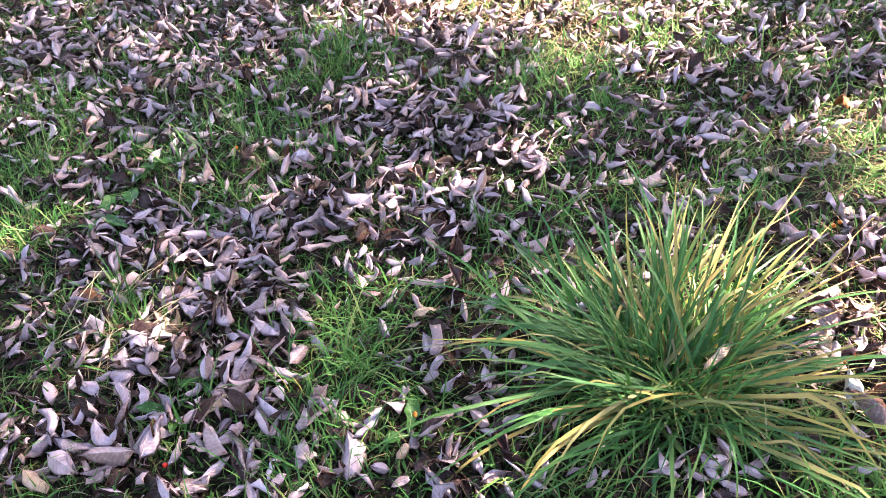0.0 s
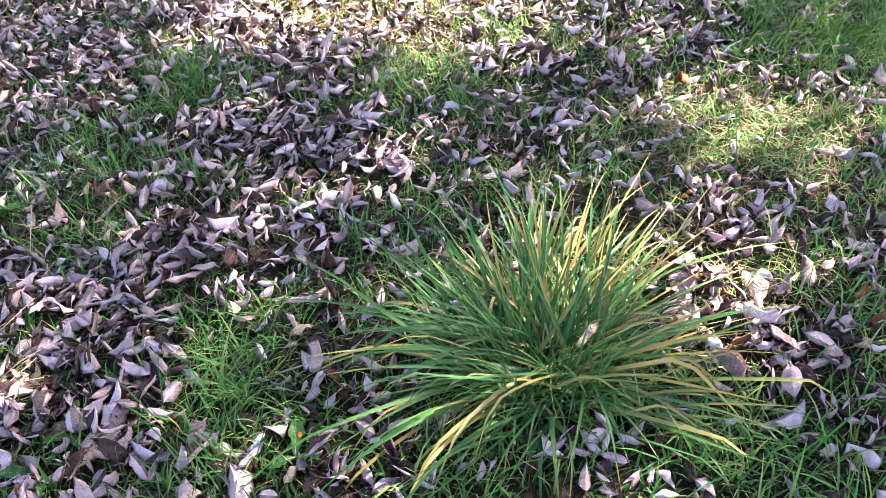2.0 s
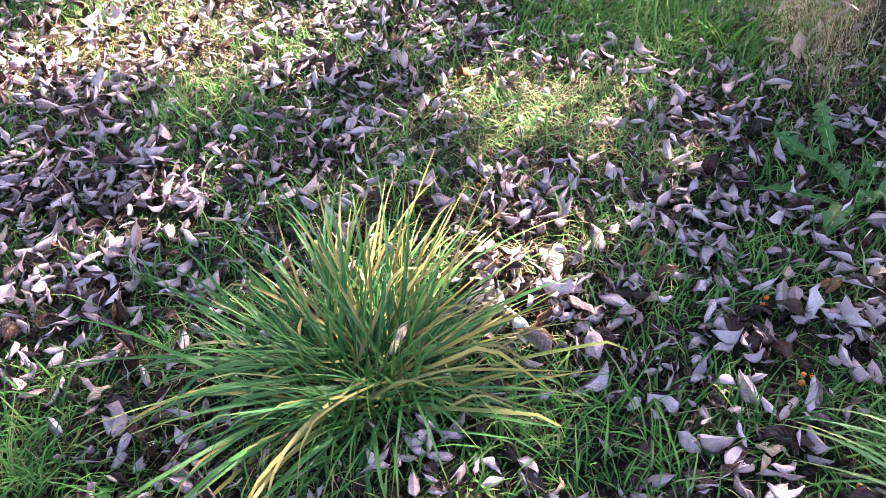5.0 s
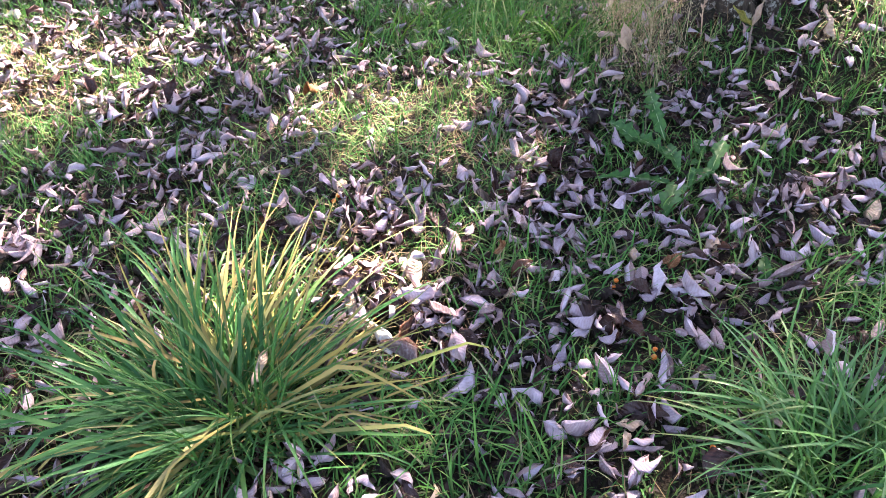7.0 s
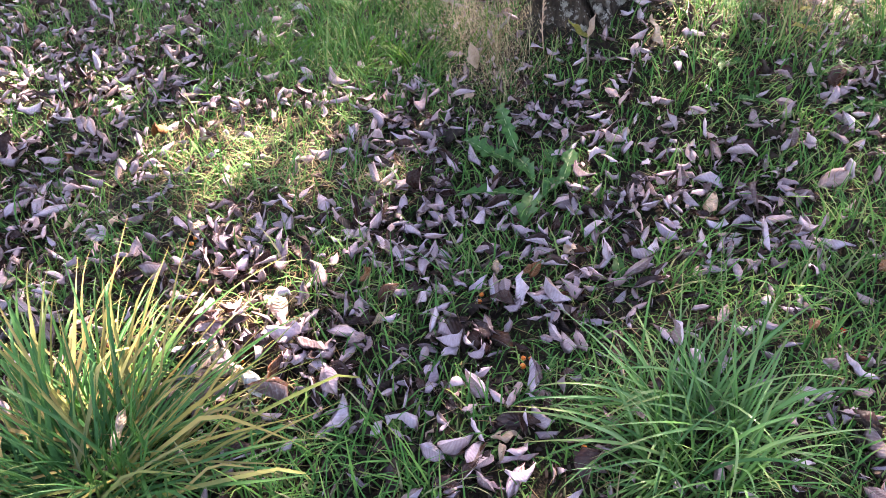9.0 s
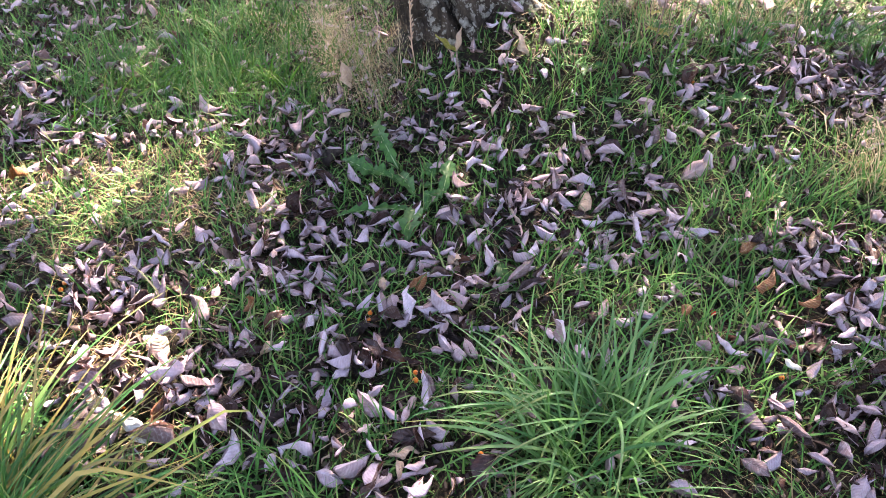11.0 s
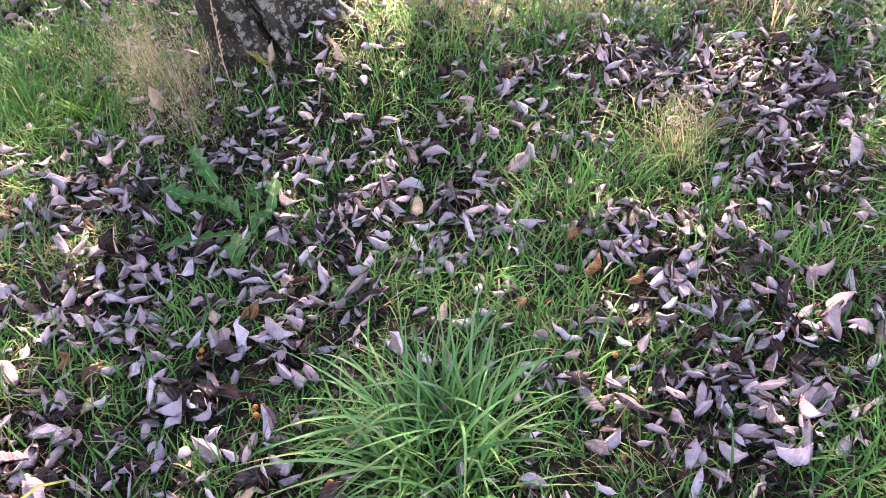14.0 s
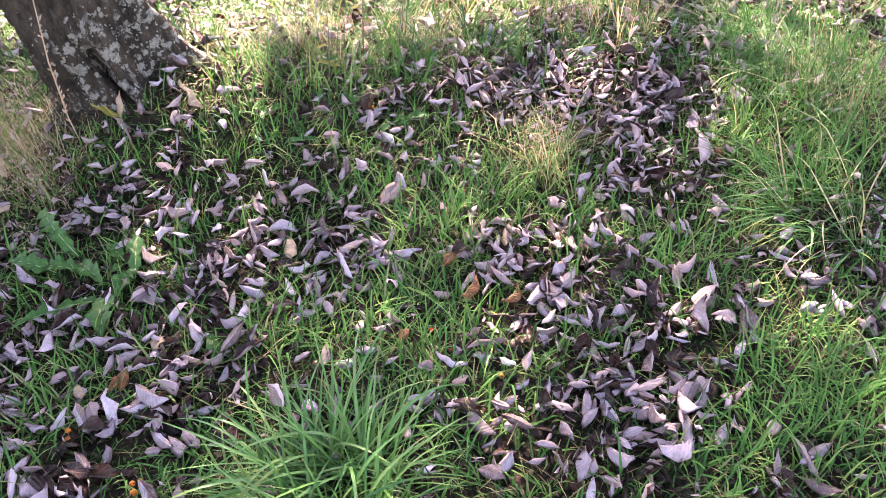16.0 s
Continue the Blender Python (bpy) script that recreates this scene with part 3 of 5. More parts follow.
def field(patches, x, y, power=1.5):
    total = np.zeros_like(np.asarray(x, float))
    for cx, cy, a, b, turn, w in patches:
        c, s = math.cos(radians(turn)), math.sin(radians(turn))
        u, v = ((x - cx) * c + (y - cy) * s) / a, (-(x - cx) * s + (y - cy) * c) / b
        total = np.maximum(total, w * np.exp(-0.6 * (u * u + v * v) ** power))
    return total


def mottle(x, y, scale, seed=0.0):
    """Smooth noise of about -1 to 1."""
    s = scale
    return (np.sin(s * x + 1.7 * np.sin(0.7 * s * y + seed)) + np.sin(1.3 * s * y - 1.2 * np.sin(0.9 * s * x + 2 * seed)) + np.sin(0.8 * s * (x + y) + 3 * seed)) / 3


def leafiness(x, y):
    d = field(LEAF_DRIFTS, x, y)
    g = field(GRASS_PATCHES, x, y)
    return np.clip((0.34 + 0.66 * d * (1 - 0.5 * g) - 0.36 * g) + 0.16 * mottle(x, y, 13, 1.0) + 0.10 * mottle(x, y, 31, 2.0), 0.03, 1.0)


EDGE = [(-2.4, 3.4), (-1.25, 0.35), (-0.2, 0.30), (0.7, -0.1), (0.9, -1.15), (4.4, -1.9), (4.2, 0.3), (3.6, 2.7), (1.2, 3.8), (-0.3, 3.8)]


def in_view(x, y):
    ins = np.zeros(len(x), bool)
    for (x0, y0), (x1, y1) in zip(EDGE, EDGE[1:] + EDGE[:1]):
        cross = ((y0 > y) != (y1 > y)) & (x < (x1 - x0) * (y - y0) / (y1 - y0 + 1e-12) + x0)
        ins ^= cross
    return ins


def scatter(n, box=(-2.4, -1.9, 4.4, 3.8)):
    x = rng.uniform(box[0], box[2], n)
    y = rng.uniform(box[1], box[3], n)
    ok = in_view(x, y) & (np.hypot(x - TREE[0], y - TREE[1]) > 0.20)
    return x[ok], y[ok]


# ---- ground ----
def build_ground():
    far = np.array([-600, -200, -70, -25, -12, -7, -4.5])
    gx = np.concatenate([far, np.arange(-3.0, 5.0, 0.045), -far[::-1] + 1.0])
    gy = np.concatenate([far, np.arange(-2.6, 4.6, 0.045), -far[::-1] + 1.0])
    X, Y = np.meshgrid(gx, gy)
    Z = rise(X, Y) + 0.004 * rng.standard_normal(X.shape) * (np.hypot(X - 1, Y - 1) < 6)
    v = np.stack([X.ravel(), Y.ravel(), Z.ravel()], 1)
    w = len(gx)
    i = np.arange(len(gy) - 1)[:, None] * w + np.arange(w - 1)[None, :]
    i = i.ravel()
    f = np.stack([i, i + 1, i + 1 + w, i + w], 1)
    ob = new("ground", mesh_of("ground", v, f, SOIL))
    tagged(ob, "dark damp soil with moss under grass and fallen leaves", "ground", kind="structure")


build_ground()


# ---- grass blades ----
def blades(x, y, z, length, width, heading, lean, curl, levels=3, fold=0.0):
    """Many blades in one go: each rises at its root, leans by `lean` and bends over by `curl` (radians) along its length."""
    n = len(x)
    t = np.linspace(0, 1, levels + 1)
    ang = lean[:, None] + curl[:, None] * t[None, :] ** 1.3
    step = length[:, None] / levels
    out = np.concatenate([np.zeros((n, 1)), np.cumsum(np.sin(0.5 * (ang[:, 1:] + ang[:, :-1])) * step, 1)], 1)
    up = np.concatenate([np.zeros((n, 1)), np.cumsum(np.cos(0.5 * (ang[:, 1:] + ang[:, :-1])) * step, 1)], 1)
    ch, sh = np.cos(heading)[:, None], np.sin(heading)[:, None]
    px, py, pz = x[:, None] + out * ch, y[:, None] + out * sh, z[:, None] + up
    wide = width[:, None] * (0.55 + 0.45 * np.sin(np.pi * np.clip(t * 0.9 + 0.25, 0, 1)))[None, :] * np.where(t > 0.6, (1 - t) / 0.4, 1.0)[None, :] * 0.5
    lx, ly = -sh * wide, ch * wide
    left = np.stack([px - lx, py - ly, pz], 2)[:, :-1]
    right = np.stack([px + lx, py + ly, pz], 2)[:, :-1]
    tip = np.stack([px[:, -1], py[:, -1], pz[:, -1]], 1)[:, None]
    verts = np.concatenate([left, right, tip], 1)
    per = 2 * levels + 1
    f = [(k, levels + k, levels + k + 1, k + 1) for k in range(levels - 1)] + [(levels - 1, 2 * levels - 1, 2 * levels, 2 * levels)]
    faces = (np.array(f)[None] + (np.arange(n) * per)[:, None, None]).reshape(-1, 4)
    uv1 = np.concatenate([np.stack([np.zeros(levels), t[:-1]], 1), np.stack([np.ones(levels), t[:-1]], 1), [[0.5, 1.0]]])
    return verts.reshape(-1, 3), faces, np.tile(uv1, (n, 1))


def build_lawn():
    x, y = scatter(500000)
    L = leafiness(x, y)
    lush = field(GRASS_PATCHES, x, y)
    tuft = np.clip(0.5 + 0.4 * mottle(x, y, 38, 4.0) + 0.4 * mottle(x, y, 15, 8.0), 0, 1)
    keep = rng.random(len(x)) < np.clip(0.32 + 0.08 * lush + 0.46 * tuft - 0.14 * L - 0.16 * np.clip((L - 0.72) / 0.28, 0, 1) - 0.22 * field(DRY_PATCHES, x, y), 0.16, 1)
    x, y, lush, tuft = x[keep], y[keep], lush[keep], tuft[keep]
    n = len(x)
    length = rng.gamma(4.0, 0.0125, n) * (0.62 + 0.80 * lush + 0.55 * tuft)
    width = rng.uniform(0.0022, 0.0052, n)
    head = 2.3 * mottle(x, y, 9, 6.0) + rng.normal(0, 1.6, n)
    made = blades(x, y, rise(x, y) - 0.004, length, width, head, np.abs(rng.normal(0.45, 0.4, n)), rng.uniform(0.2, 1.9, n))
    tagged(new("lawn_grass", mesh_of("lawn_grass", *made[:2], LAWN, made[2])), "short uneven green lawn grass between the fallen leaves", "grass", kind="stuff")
    # fine short blades that fill the sward, coloured dark as painted shade between leaves
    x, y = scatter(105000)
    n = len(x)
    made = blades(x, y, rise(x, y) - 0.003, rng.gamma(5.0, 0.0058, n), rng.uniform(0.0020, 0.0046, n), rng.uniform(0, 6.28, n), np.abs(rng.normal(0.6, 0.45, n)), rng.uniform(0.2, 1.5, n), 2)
    tagged(new("undergrass", mesh_of("undergrass", *made[:2], UNDER, made[2])), "short moss and sprouts filling the sward, darkened as painted shade", "grass", kind="stuff")
    # sparse coarse grass round about
    x, y = rng.normal(1.0, 3.6, 70000), rng.normal(1.0, 3.6, 70000)
    ok = ~in_view(x, y)
    x, y = x[ok], y[ok]
    n = len(x)
    made = blades(x, y, rise(x, y) - 0.004, rng.uniform(0.06, 0.16, n), rng.uniform(0.008, 0.016, n), rng.uniform(0, 6.28, n), np.abs(rng.normal(0.6, 0.3, n)), rng.uniform(0.1, 1.2, n), 2)
    tagged(new("outer_grass", mesh_of("outer_grass", *made[:2], LAWN, made[2])), "rough green grass spreading away under the trees", "grass", kind="stuff")
    # dead straw lying in the turf
    x, y = scatter(130000)
    keep = rng.random(len(x)) < 0.07 + 0.15 * np.clip(mottle(x, y, 8, 9.0), 0, 1) + 1.0 * field(DRY_PATCHES, x, y)
    x, y = x[keep], y[keep]
    n = len(x)
    made = blades(x, y, rise(x, y) + rng.uniform(0.002, 0.022, n), rng.uniform(0.03, 0.10, n), rng.uniform(0.0009, 0.0022, n), rng.uniform(0, 6.28, n), rng.uniform(0.9, 1.6, n), rng.uniform(-0.3, 0.5, n))
    tagged(new("dead_thatch", mesh_of("dead_thatch", *made[:2], THATCH, made[2])), "thin dry straw-coloured thatch lying in the turf", "thatch", kind="stuff")


build_lawn()


# ---- fallen leaves ----
def leaf_shape(length, broad, curl_l, curl_r, bend, twist, rows, cols, wav, seed, pleat=0.0):
    """One withered leaf, pale underside up (material 0) and dark upper side down (material 1), its base at the origin and its tip along +y.
    curl: radians by which each half rolls down; bend: along the midrib."""
    r = random.Random(seed)
    t = np.linspace(0, 1, rows + 1)
    half = broad * length * 0.5 * np.sin(np.pi * t ** r.uniform(0.75, 1.0)) ** r.uniform(1.1, 1.5) * (1 - 0.12 * t) * 1.15
    half[0], half[-1] = 0.006 * length, 0.0012
    ph = [r.uniform(0, 6.28) for _ in range(6)]
    wide_l, wide_r = r.uniform(0.6, 1.12), r.uniform(0.6, 1.12)
    crease, kink = r.uniform(0.45, 0.8), r.choice((0, 0, 0.3, 0.6, 1.2)) * r.choice((1, 1, -1))
    vee = r.choice((r.uniform(0.0, 0.3), r.uniform(0.1, 0.5), r.uniform(0.5, 1.2)))
    edge = r.uniform(0.0, 0.8)
    s = np.linspace(-1, 1, cols + 1)
    T, S = np.meshgrid(t, s, indexing="ij")
    H = np.repeat(half[:, None], cols + 1, 1)
    jag = 1 + 0.025 * np.sin(2 * np.pi * 10.5 * T + ph[0]) * (np.abs(S) > 0.9) if rows >= 18 else 1 + 0.10 * np.sin(13 * T + ph[0] + 2 * S) * (np.abs(S) > 0.6)
    W = S * H * jag * np.where(S < 0, wide_l, wide_r)
    lift = wav * length * (np.sin(7 * T + ph[1]) * S * np.abs(S) + 0.6 * np.sin(11 * T * np.sign(S + 0.01) + ph[2]) * S ** 2)
    lift += 0.048 * length * (np.sin(5 * T + 4 * S + ph[2]) * np.sin(9 * T - 3 * S + ph[4]) + 0.7 * np.sin(14 * T + 6 * S + ph[5]) * np.abs(S))
    lift += pleat * np.sin(2 * np.pi * (10.5 * T - 2.3 * np.abs(S))) * np.minimum(1, 2.5 * np.abs(S))
    k = 1.1 * np.where(S < 0, curl_l, curl_r) / (0.5 * broad * length)
    k = k * (0.7 + 0.5 * np.sin(np.pi * T + ph[3] * 0.3)) * (1 - edge + 1.4 * edge * np.abs(S) ** 1.5)
    k = np.where(np.abs(k) < 1e-3, 1e-3, k)
    X = np.sin(k * np.abs(W)) / k * np.sign(W)
    Z = -(1 - np.cos(k * np.abs(W))) / k + lift - vee * np.abs(X)
    ang = bend * (T - 0.35) + 0.25 * bend * np.sin(3 * T + ph[4]) + kink * (T > crease)
    dy = np.cos(ang[:, 0]) * length / rows
    dz = -np.sin(ang[:, 0]) * length / rows
    cy = np.concatenate([[0], np.cumsum(dy[:-1])])[:, None]
    cz = np.concatenate([[0], np.cumsum(dz[:-1])])[:, None]
    tw = twist * (T - 0.5)
    X2, Z2 = X * np.cos(tw) - Z * np.sin(tw), X * np.sin(tw) + Z * np.cos(tw)
    sway = 0.03 * length * np.sin(2.5 * T + ph[5])
    P = np.stack([X2 + sway, cy + Z2 * np.sin(ang), cz + Z2 * np.cos(ang)], 2)
    a = np.gradient(P, axis=0)
    b = np.gradient(P, axis=1)
    nrm = np.cross(b, a)
    nrm /= np.linalg.norm(nrm, axis=2, keepdims=True) + 1e-9
    Q = P - nrm * 0.0005
    w = cols + 1
    top = np.arange((rows + 1) * w).reshape(rows + 1, w)
    rim = np.zeros(top.shape, bool)
    rim[[0, -1], :] = True
    rim[:, [0, -1]] = True
    low = top.copy()
    low[~rim] = len(top.ravel()) + np.arange((~rim).sum())
    verts = np.concatenate([P.reshape(-1, 3), Q[~rim]])
    uv = np.stack([(S + 1) / 2, T], 2)
    uvs = np.concatenate([uv.reshape(-1, 2), uv[~rim]])

    def quads(g):
        return np.stack([g[:-1, :-1], g[:-1, 1:], g[1:, 1:], g[1:, :-1]], 2).reshape(-1, 4)
    def halves(q):
        return np.concatenate([q[:, [0, 1, 2, 2]], q[:, [0, 2, 3, 3]]])
    ft, fl = halves(quads(top)), halves(quads(low))[:, [1, 0, 2, 2]]
    faces = np.concatenate([ft, fl])
    index = np.concatenate([np.zeros(len(ft)), np.ones(len(fl))])
    verts = verts - np.array([0, length * 0.45, 0])
    return verts, faces, uvs, index


def leaf_kind(k, rows, cols):
    """Parameters of the kth of the leaf shapes; length 1 dm, scaled where it is used."""
    r = random.Random(100 + k)
    style = k % 8
    curl_l, curl_r, bend, twist = {
        0: (0.9, 1.1, 0.8, 0.4), 1: (1.9, 1.5, 0.4, 0.3), 2: (0.8, 2.4, 0.5, -0.4), 3: (2.6, 2.1, 0.3, 0.2),
        4: (0.8, 0.6, 2.2, 0.3), 5: (1.4, 1.2, -0.9, 0.7), 6: (3.0, 1.0, 0.6, 0.5), 7: (0.5, 0.6, 0.8, -0.7)}[style]
    j = r.uniform(0.7, 1.3)
    return leaf_shape(0.1, r.uniform(0.42, 0.62), curl_l * j, curl_r * r.uniform(0.7, 1.3), bend * r.uniform(0.2, 0.8), 0.6 * twist + r.uniform(-0.3, 0.3),
                      rows, cols, r.uniform(0.015, 0.035), 500 + k, 0.0004 if rows > 12 else 0.0)


def turn_of(heading, pitch, roll, flip):
    m = Matrix.Rotation(heading - math.pi / 2, 3, "Z") @ Matrix.Rotation(pitch, 3, "X") @ Matrix.Rotation(roll + (math.pi if flip else 0.0), 3, "Y")
    return np.array(m)


COARSE = [leaf_kind(k, 4, 6) for k in range(24)]
FINE = [leaf_kind(k, 18, 8) for k in range(24)]
PLAIN = [leaf_kind(k, 4, 4) for k in range(24)]
MATTED = [leaf_kind(k, 4, 2) for k in range(24)]


# leaves that lie singly: x, y in cm, heading in degrees, length in mm, style
LEAVES_A1 = [(-72, 76, -32, 94, 0), (-70, 96, -52, 94, 0), (-71, 104, -55, 84, 3), (-91, 109, -56, 90, 0), (-96, 106, -8, 80, 1), (-106, 107, 65, 58, 0), (-85, 95, 22, 87, 1), (-79, 91, 37, 56, 1), (-92, 95, 25, 81, 1), (-94, 92, -11, 74, 1), (-67, 80, 4, 67, 1), (-95, 117, 61, 59, 0), (-87, 120, 80, 56, 0), (-95, 125, -60, 89, 0), (-52, 114, 76, 86, 0), (-45, 107, -36, 83, 0), (-39, 93, 63, 93, 0), (-54, 100, -45, 102, 1), (-48, 102, -40, 69, 1)]
LEAVES_A2 = [(-53, 82, 50, 72, 3), (-51, 78, 63, 59, 0), (-48, 77, 62, 65, 0), (-59, 86, 49, 43, 0), (-69, 84, 91, 54, 0), (-66, 84, -57, 74, 2), (-59, 72, 79, 64, 1), (-56, 75, 60, 45, 0), (-77, 70, 38, 52, 3), (-83, 67, -39, 99, 3), (-79, 70, 61, 42, 0), (-91, 84, 40, 42, 3), (-88, 80, 68, 42, 1), (-28, 71, -52, 77, 1), (-34, 70, 23, 49, 0), (-41, 68, 95, 65, 1), (-39, 66, 52, 42, 0), (-34, 64, 59, 44, 0), (-46, 64, 36, 50, 0)]
LEAVES_A3 = [(-64, 67, 19, 42, 0), (-17, 70, 57, 48, 3), (-17, 64, 41, 54, 0), (-12, 65, -67, 53, 1), (-14, 104, 16, 85, 3), (-26, 116, 9, 51, 0), (-25, 65, -18, 61, 2), (-11, 100, -37, 74, 2), (-74, 115, 36, 42, 2)]
LEAVES_B1 = [(-120, 150, 46, 45, 3), (-107, 200, 82, 100, 2), (-91, 169, 84, 90, 0), (-96, 175, 47, 74, 3), (-107, 170, 3, 47, 1), (-84, 166, 19, 44, 0), (-82, 173, 64, 54, 0), (-112, 216, 39, 51, 0), (-91, 219, 78, 105, 0), (-89, 205, 81, 105, 0), (-140, 214, 101, 98, 0), (-129, 201, 33, 76, 0), (-35, 128, 25, 105, 0), (-26, 130, -47, 69, 0), (-14, 131, 54, 78, 3), (-25, 155, 23, 68, 0), (-16, 147, 25, 46, 0), (-20, 141, -17, 42, 0), (-40, 144, 22, 56, 3)]
LEAVES_B2 = [(-34, 140, 73, 81, 3), (-31, 164, 51, 90, 3), (-35, 176, 121, 67, 0), (-29, 173, 74, 84, 0), (-25, 171, 73, 105, 0), (-48, 172, 23, 60, 0), (-42, 163, 72, 76, 0), (-45, 187, 77, 92, 3), (-45, 191, 87, 72, 3), (-56, 148, 22, 72, 0), (-53, 144, 53, 55, 0), (-48, 144, 66, 68, 0), (-86, 137, 56, 52, 0), (-92, 150, 40, 42, 0), (-90, 138, 60, 61, 0), (-61, 136, 70, 65, 2), (-62, 165, 3, 63, 3), (-70, 169, 75, 71, 3), (-64, 223, 125, 81, 0)]
LEAVES_B3 = [(-57, 207, 85, 105, 2), (-19, 207, 27, 44, 0), (-14, 212, 40, 93, 2), (-137, 247, -17, 105, 0), (-162, 237, 2, 91, 0), (-164, 232, 85, 85, 0)]
LEAVES_C1 = [(64, 164, 125, 54, 0), (60, 156, 77, 54, 0), (61, 152, 39, 51, 3), (63, 149, 8, 69, 1), (71, 157, -77, 61, 0), (64, 143, 16, 62, 0), (69, 144, 53, 88, 3), (73, 176, -94, 98, 4), (71, 176, -94, 75, 1), (82, 127, 41, 100, 3), (67, 129, 49, 56, 0), (88, 174, 46, 90, 0), (88, 167, 27, 51, 0), (84, 162, 13, 58, 0), (103, 176, 28, 54, 2), (97, 170, 48, 97, 4), (113, 213, 55, 105, 0), (103, 203, 31, 99, 1), (90, 217, 48, 105, 1)]
LEAVES_C2 = [(84, 191, 67, 105, 0), (42, 175, 83, 95, 0), (27, 161, 17, 47, 0), (30, 165, 68, 62, 2), (31, 155, 64, 89, 1), (45, 154, 50, 44, 0), (40, 162, 69, 81, 2), (12, 152, 3, 62, 1), (10, 156, 11, 88, 1), (2, 159, -45, 61, 0), (0, 136, -33, 64, 0), (-4, 132, 49, 85, 0), (55, 138, -29, 43, 0), (52, 134, 20, 50, 0), (4, 225, 4, 68, 0), (-1, 212, -29, 82, 0)]
LEAVES_D1 = [(67, 77, 31, 75, 2), (72, 79, -5, 42, 0), (63, 87, -6, 48, 3), (62, 83, -27, 65, 3), (99, 70, 31, 76, 0), (83, 72, 11, 86, 0), (83, 69, 32, 52, 0), (90, 73, 7, 44, 3), (91, 71, -24, 42, 1), (93, 82, -33, 46, 1), (95, 83, 17, 42, 4), (106, 88, -113, 69, 0), (110, 90, 8, 45, 2), (106, 110, -111, 105, 0), (98, 121, -50, 63, 1), (100, 117, -79, 70, 1), (81, 126, -74, 78, 0), (82, 114, -65, 58, 0)]
LEAVES_D2 = [(85, 115, -101, 59, 3), (90, 114, -16, 49, 0), (95, 113, 3, 54, 0), (100, 109, -21, 42, 3), (73, 109, -45, 68, 3), (69, 102, 29, 66, 0), (65, 97, -28, 56, 0), (75, 97, 11, 46, 3), (81, 93, -25, 42, 0), (62, 88, 31, 57, 3), (95, 93, 41, 56, 0), (99, 93, 33, 75, 0), (100, 92, 34, 67, 0), (121, 92, 21, 65, 0), (130, 86, 31, 66, 0), (127, 101, -59, 60, 1), (143, 95, -111, 105, 0), (128, 73, -12, 54, 1), (129, 68, -66, 59, 1)]
LEAVES_D3 = [(111, 82, -14, 42, 1), (104, 68, -46, 51, 1), (108, 68, -86, 44, 1), (100, 63, -70, 44, 0), (124, 60, -67, 73, 0), (119, 58, -10, 55, 4), (119, 53, -77, 53, 0), (117, 65, 40, 42, 3), (131, 56, 28, 47, 3), (93, 56, 4, 66, 0), (96, 52, -18, 42, 0), (77, 64, -98, 64, 1), (71, 67, 38, 51, 0), (74, 60, -22, 56, 2), (79, 58, 5, 44, 0), (70, 57, 2, 42, 0), (72, 54, 18, 42, 0), (74, 50, -80, 50, 1), (78, 46, 3, 45, 3)]
LEAVES_D4 = [(75, 43, -64, 70, 0), (84, 47, -94, 42, 2), (86, 44, 16, 56, 0), (83, 40, -99, 54, 1), (83, 35, 41, 46, 3), (85, 33, -35, 49, 0), (86, 36, -42, 75, 3), (77, 33, -84, 60, 0), (100, 41, -127, 80, 0), (91, 40, 65, 50, 2), (118, 50, -100, 101, 0), (126, 49, -4, 64, 0), (108, 44, -45, 42, 0), (52, 47, 31, 57, 3), (43, 52, -15, 44, 0), (42, 56, 57, 55, 1), (44, 55, -58, 42, 0), (59, 63, -21, 50, 1)]
LEAVES_E1 = [(129, 68, -57, 72, 1), (131, 56, -102, 51, 3), (127, 49, -9, 57, 0), (123, 50, -11, 54, 0), (119, 52, -50, 63, 1), (140, 44, -36, 79, 0), (124, 59, -57, 66, 1), (120, 57, 2, 55, 4), (134, 18, -56, 62, 0), (142, 8, -8, 70, 4), (150, 29, -63, 62, 1), (161, 15, -136, 74, 1), (157, 15, -3, 70, 0), (156, 21, -63, 42, 0), (163, 33, -36, 71, 2), (164, 41, 20, 105, 3), (178, 30, -75, 75, 0), (150, 52, -112, 61, 3), (151, 45, -33, 49, 2)]
LEAVES_E2 = [(150, 57, -41, 42, 1), (166, 60, 9, 91, 0), (170, 52, -28, 47, 0), (173, 64, -28, 63, 0), (173, 71, -2, 68, 3), (182, 81, -101, 88, 0), (184, 70, 29, 96, 0), (178, 71, 22, 71, 1), (176, 54, -136, 88, 1), (194, 33, -41, 76, 0), (162, 114, 5, 79, 3), (130, 86, 27, 59, 0), (139, 79, -6, 49, 0), (128, 73, -12, 55, 1), (120, 91, 18, 64, 3), (101, 71, -2, 42, 0), (108, 68, -83, 44, 1), (117, 65, 13, 42, 0), (128, 102, -62, 58, 1)]
LEAVES_E3 = [(104, 68, -50, 52, 1)]
LEAVES_F1 = [(166, 4, -15, 88, 4), (164, -1, -14, 62, 0), (157, -2, -22, 69, 4), (152, -6, 3, 45, 1), (164, -5, -122, 79, 1), (158, -11, -46, 62, 4), (169, -20, -16, 105, 0), (159, -16, -24, 80, 0), (160, -34, -53, 83, 0), (174, -41, -98, 88, 1), (151, -24, -106, 50, 1), (150, -31, -95, 66, 1), (152, -38, -24, 83, 0), (140, -13, -107, 42, 5), (142, -17, -5, 56, 0), (148, -14, -5, 90, 2), (135, 2, -52, 52, 0), (138, -2, -98, 84, 1), (128, -6, -63, 84, 1)]
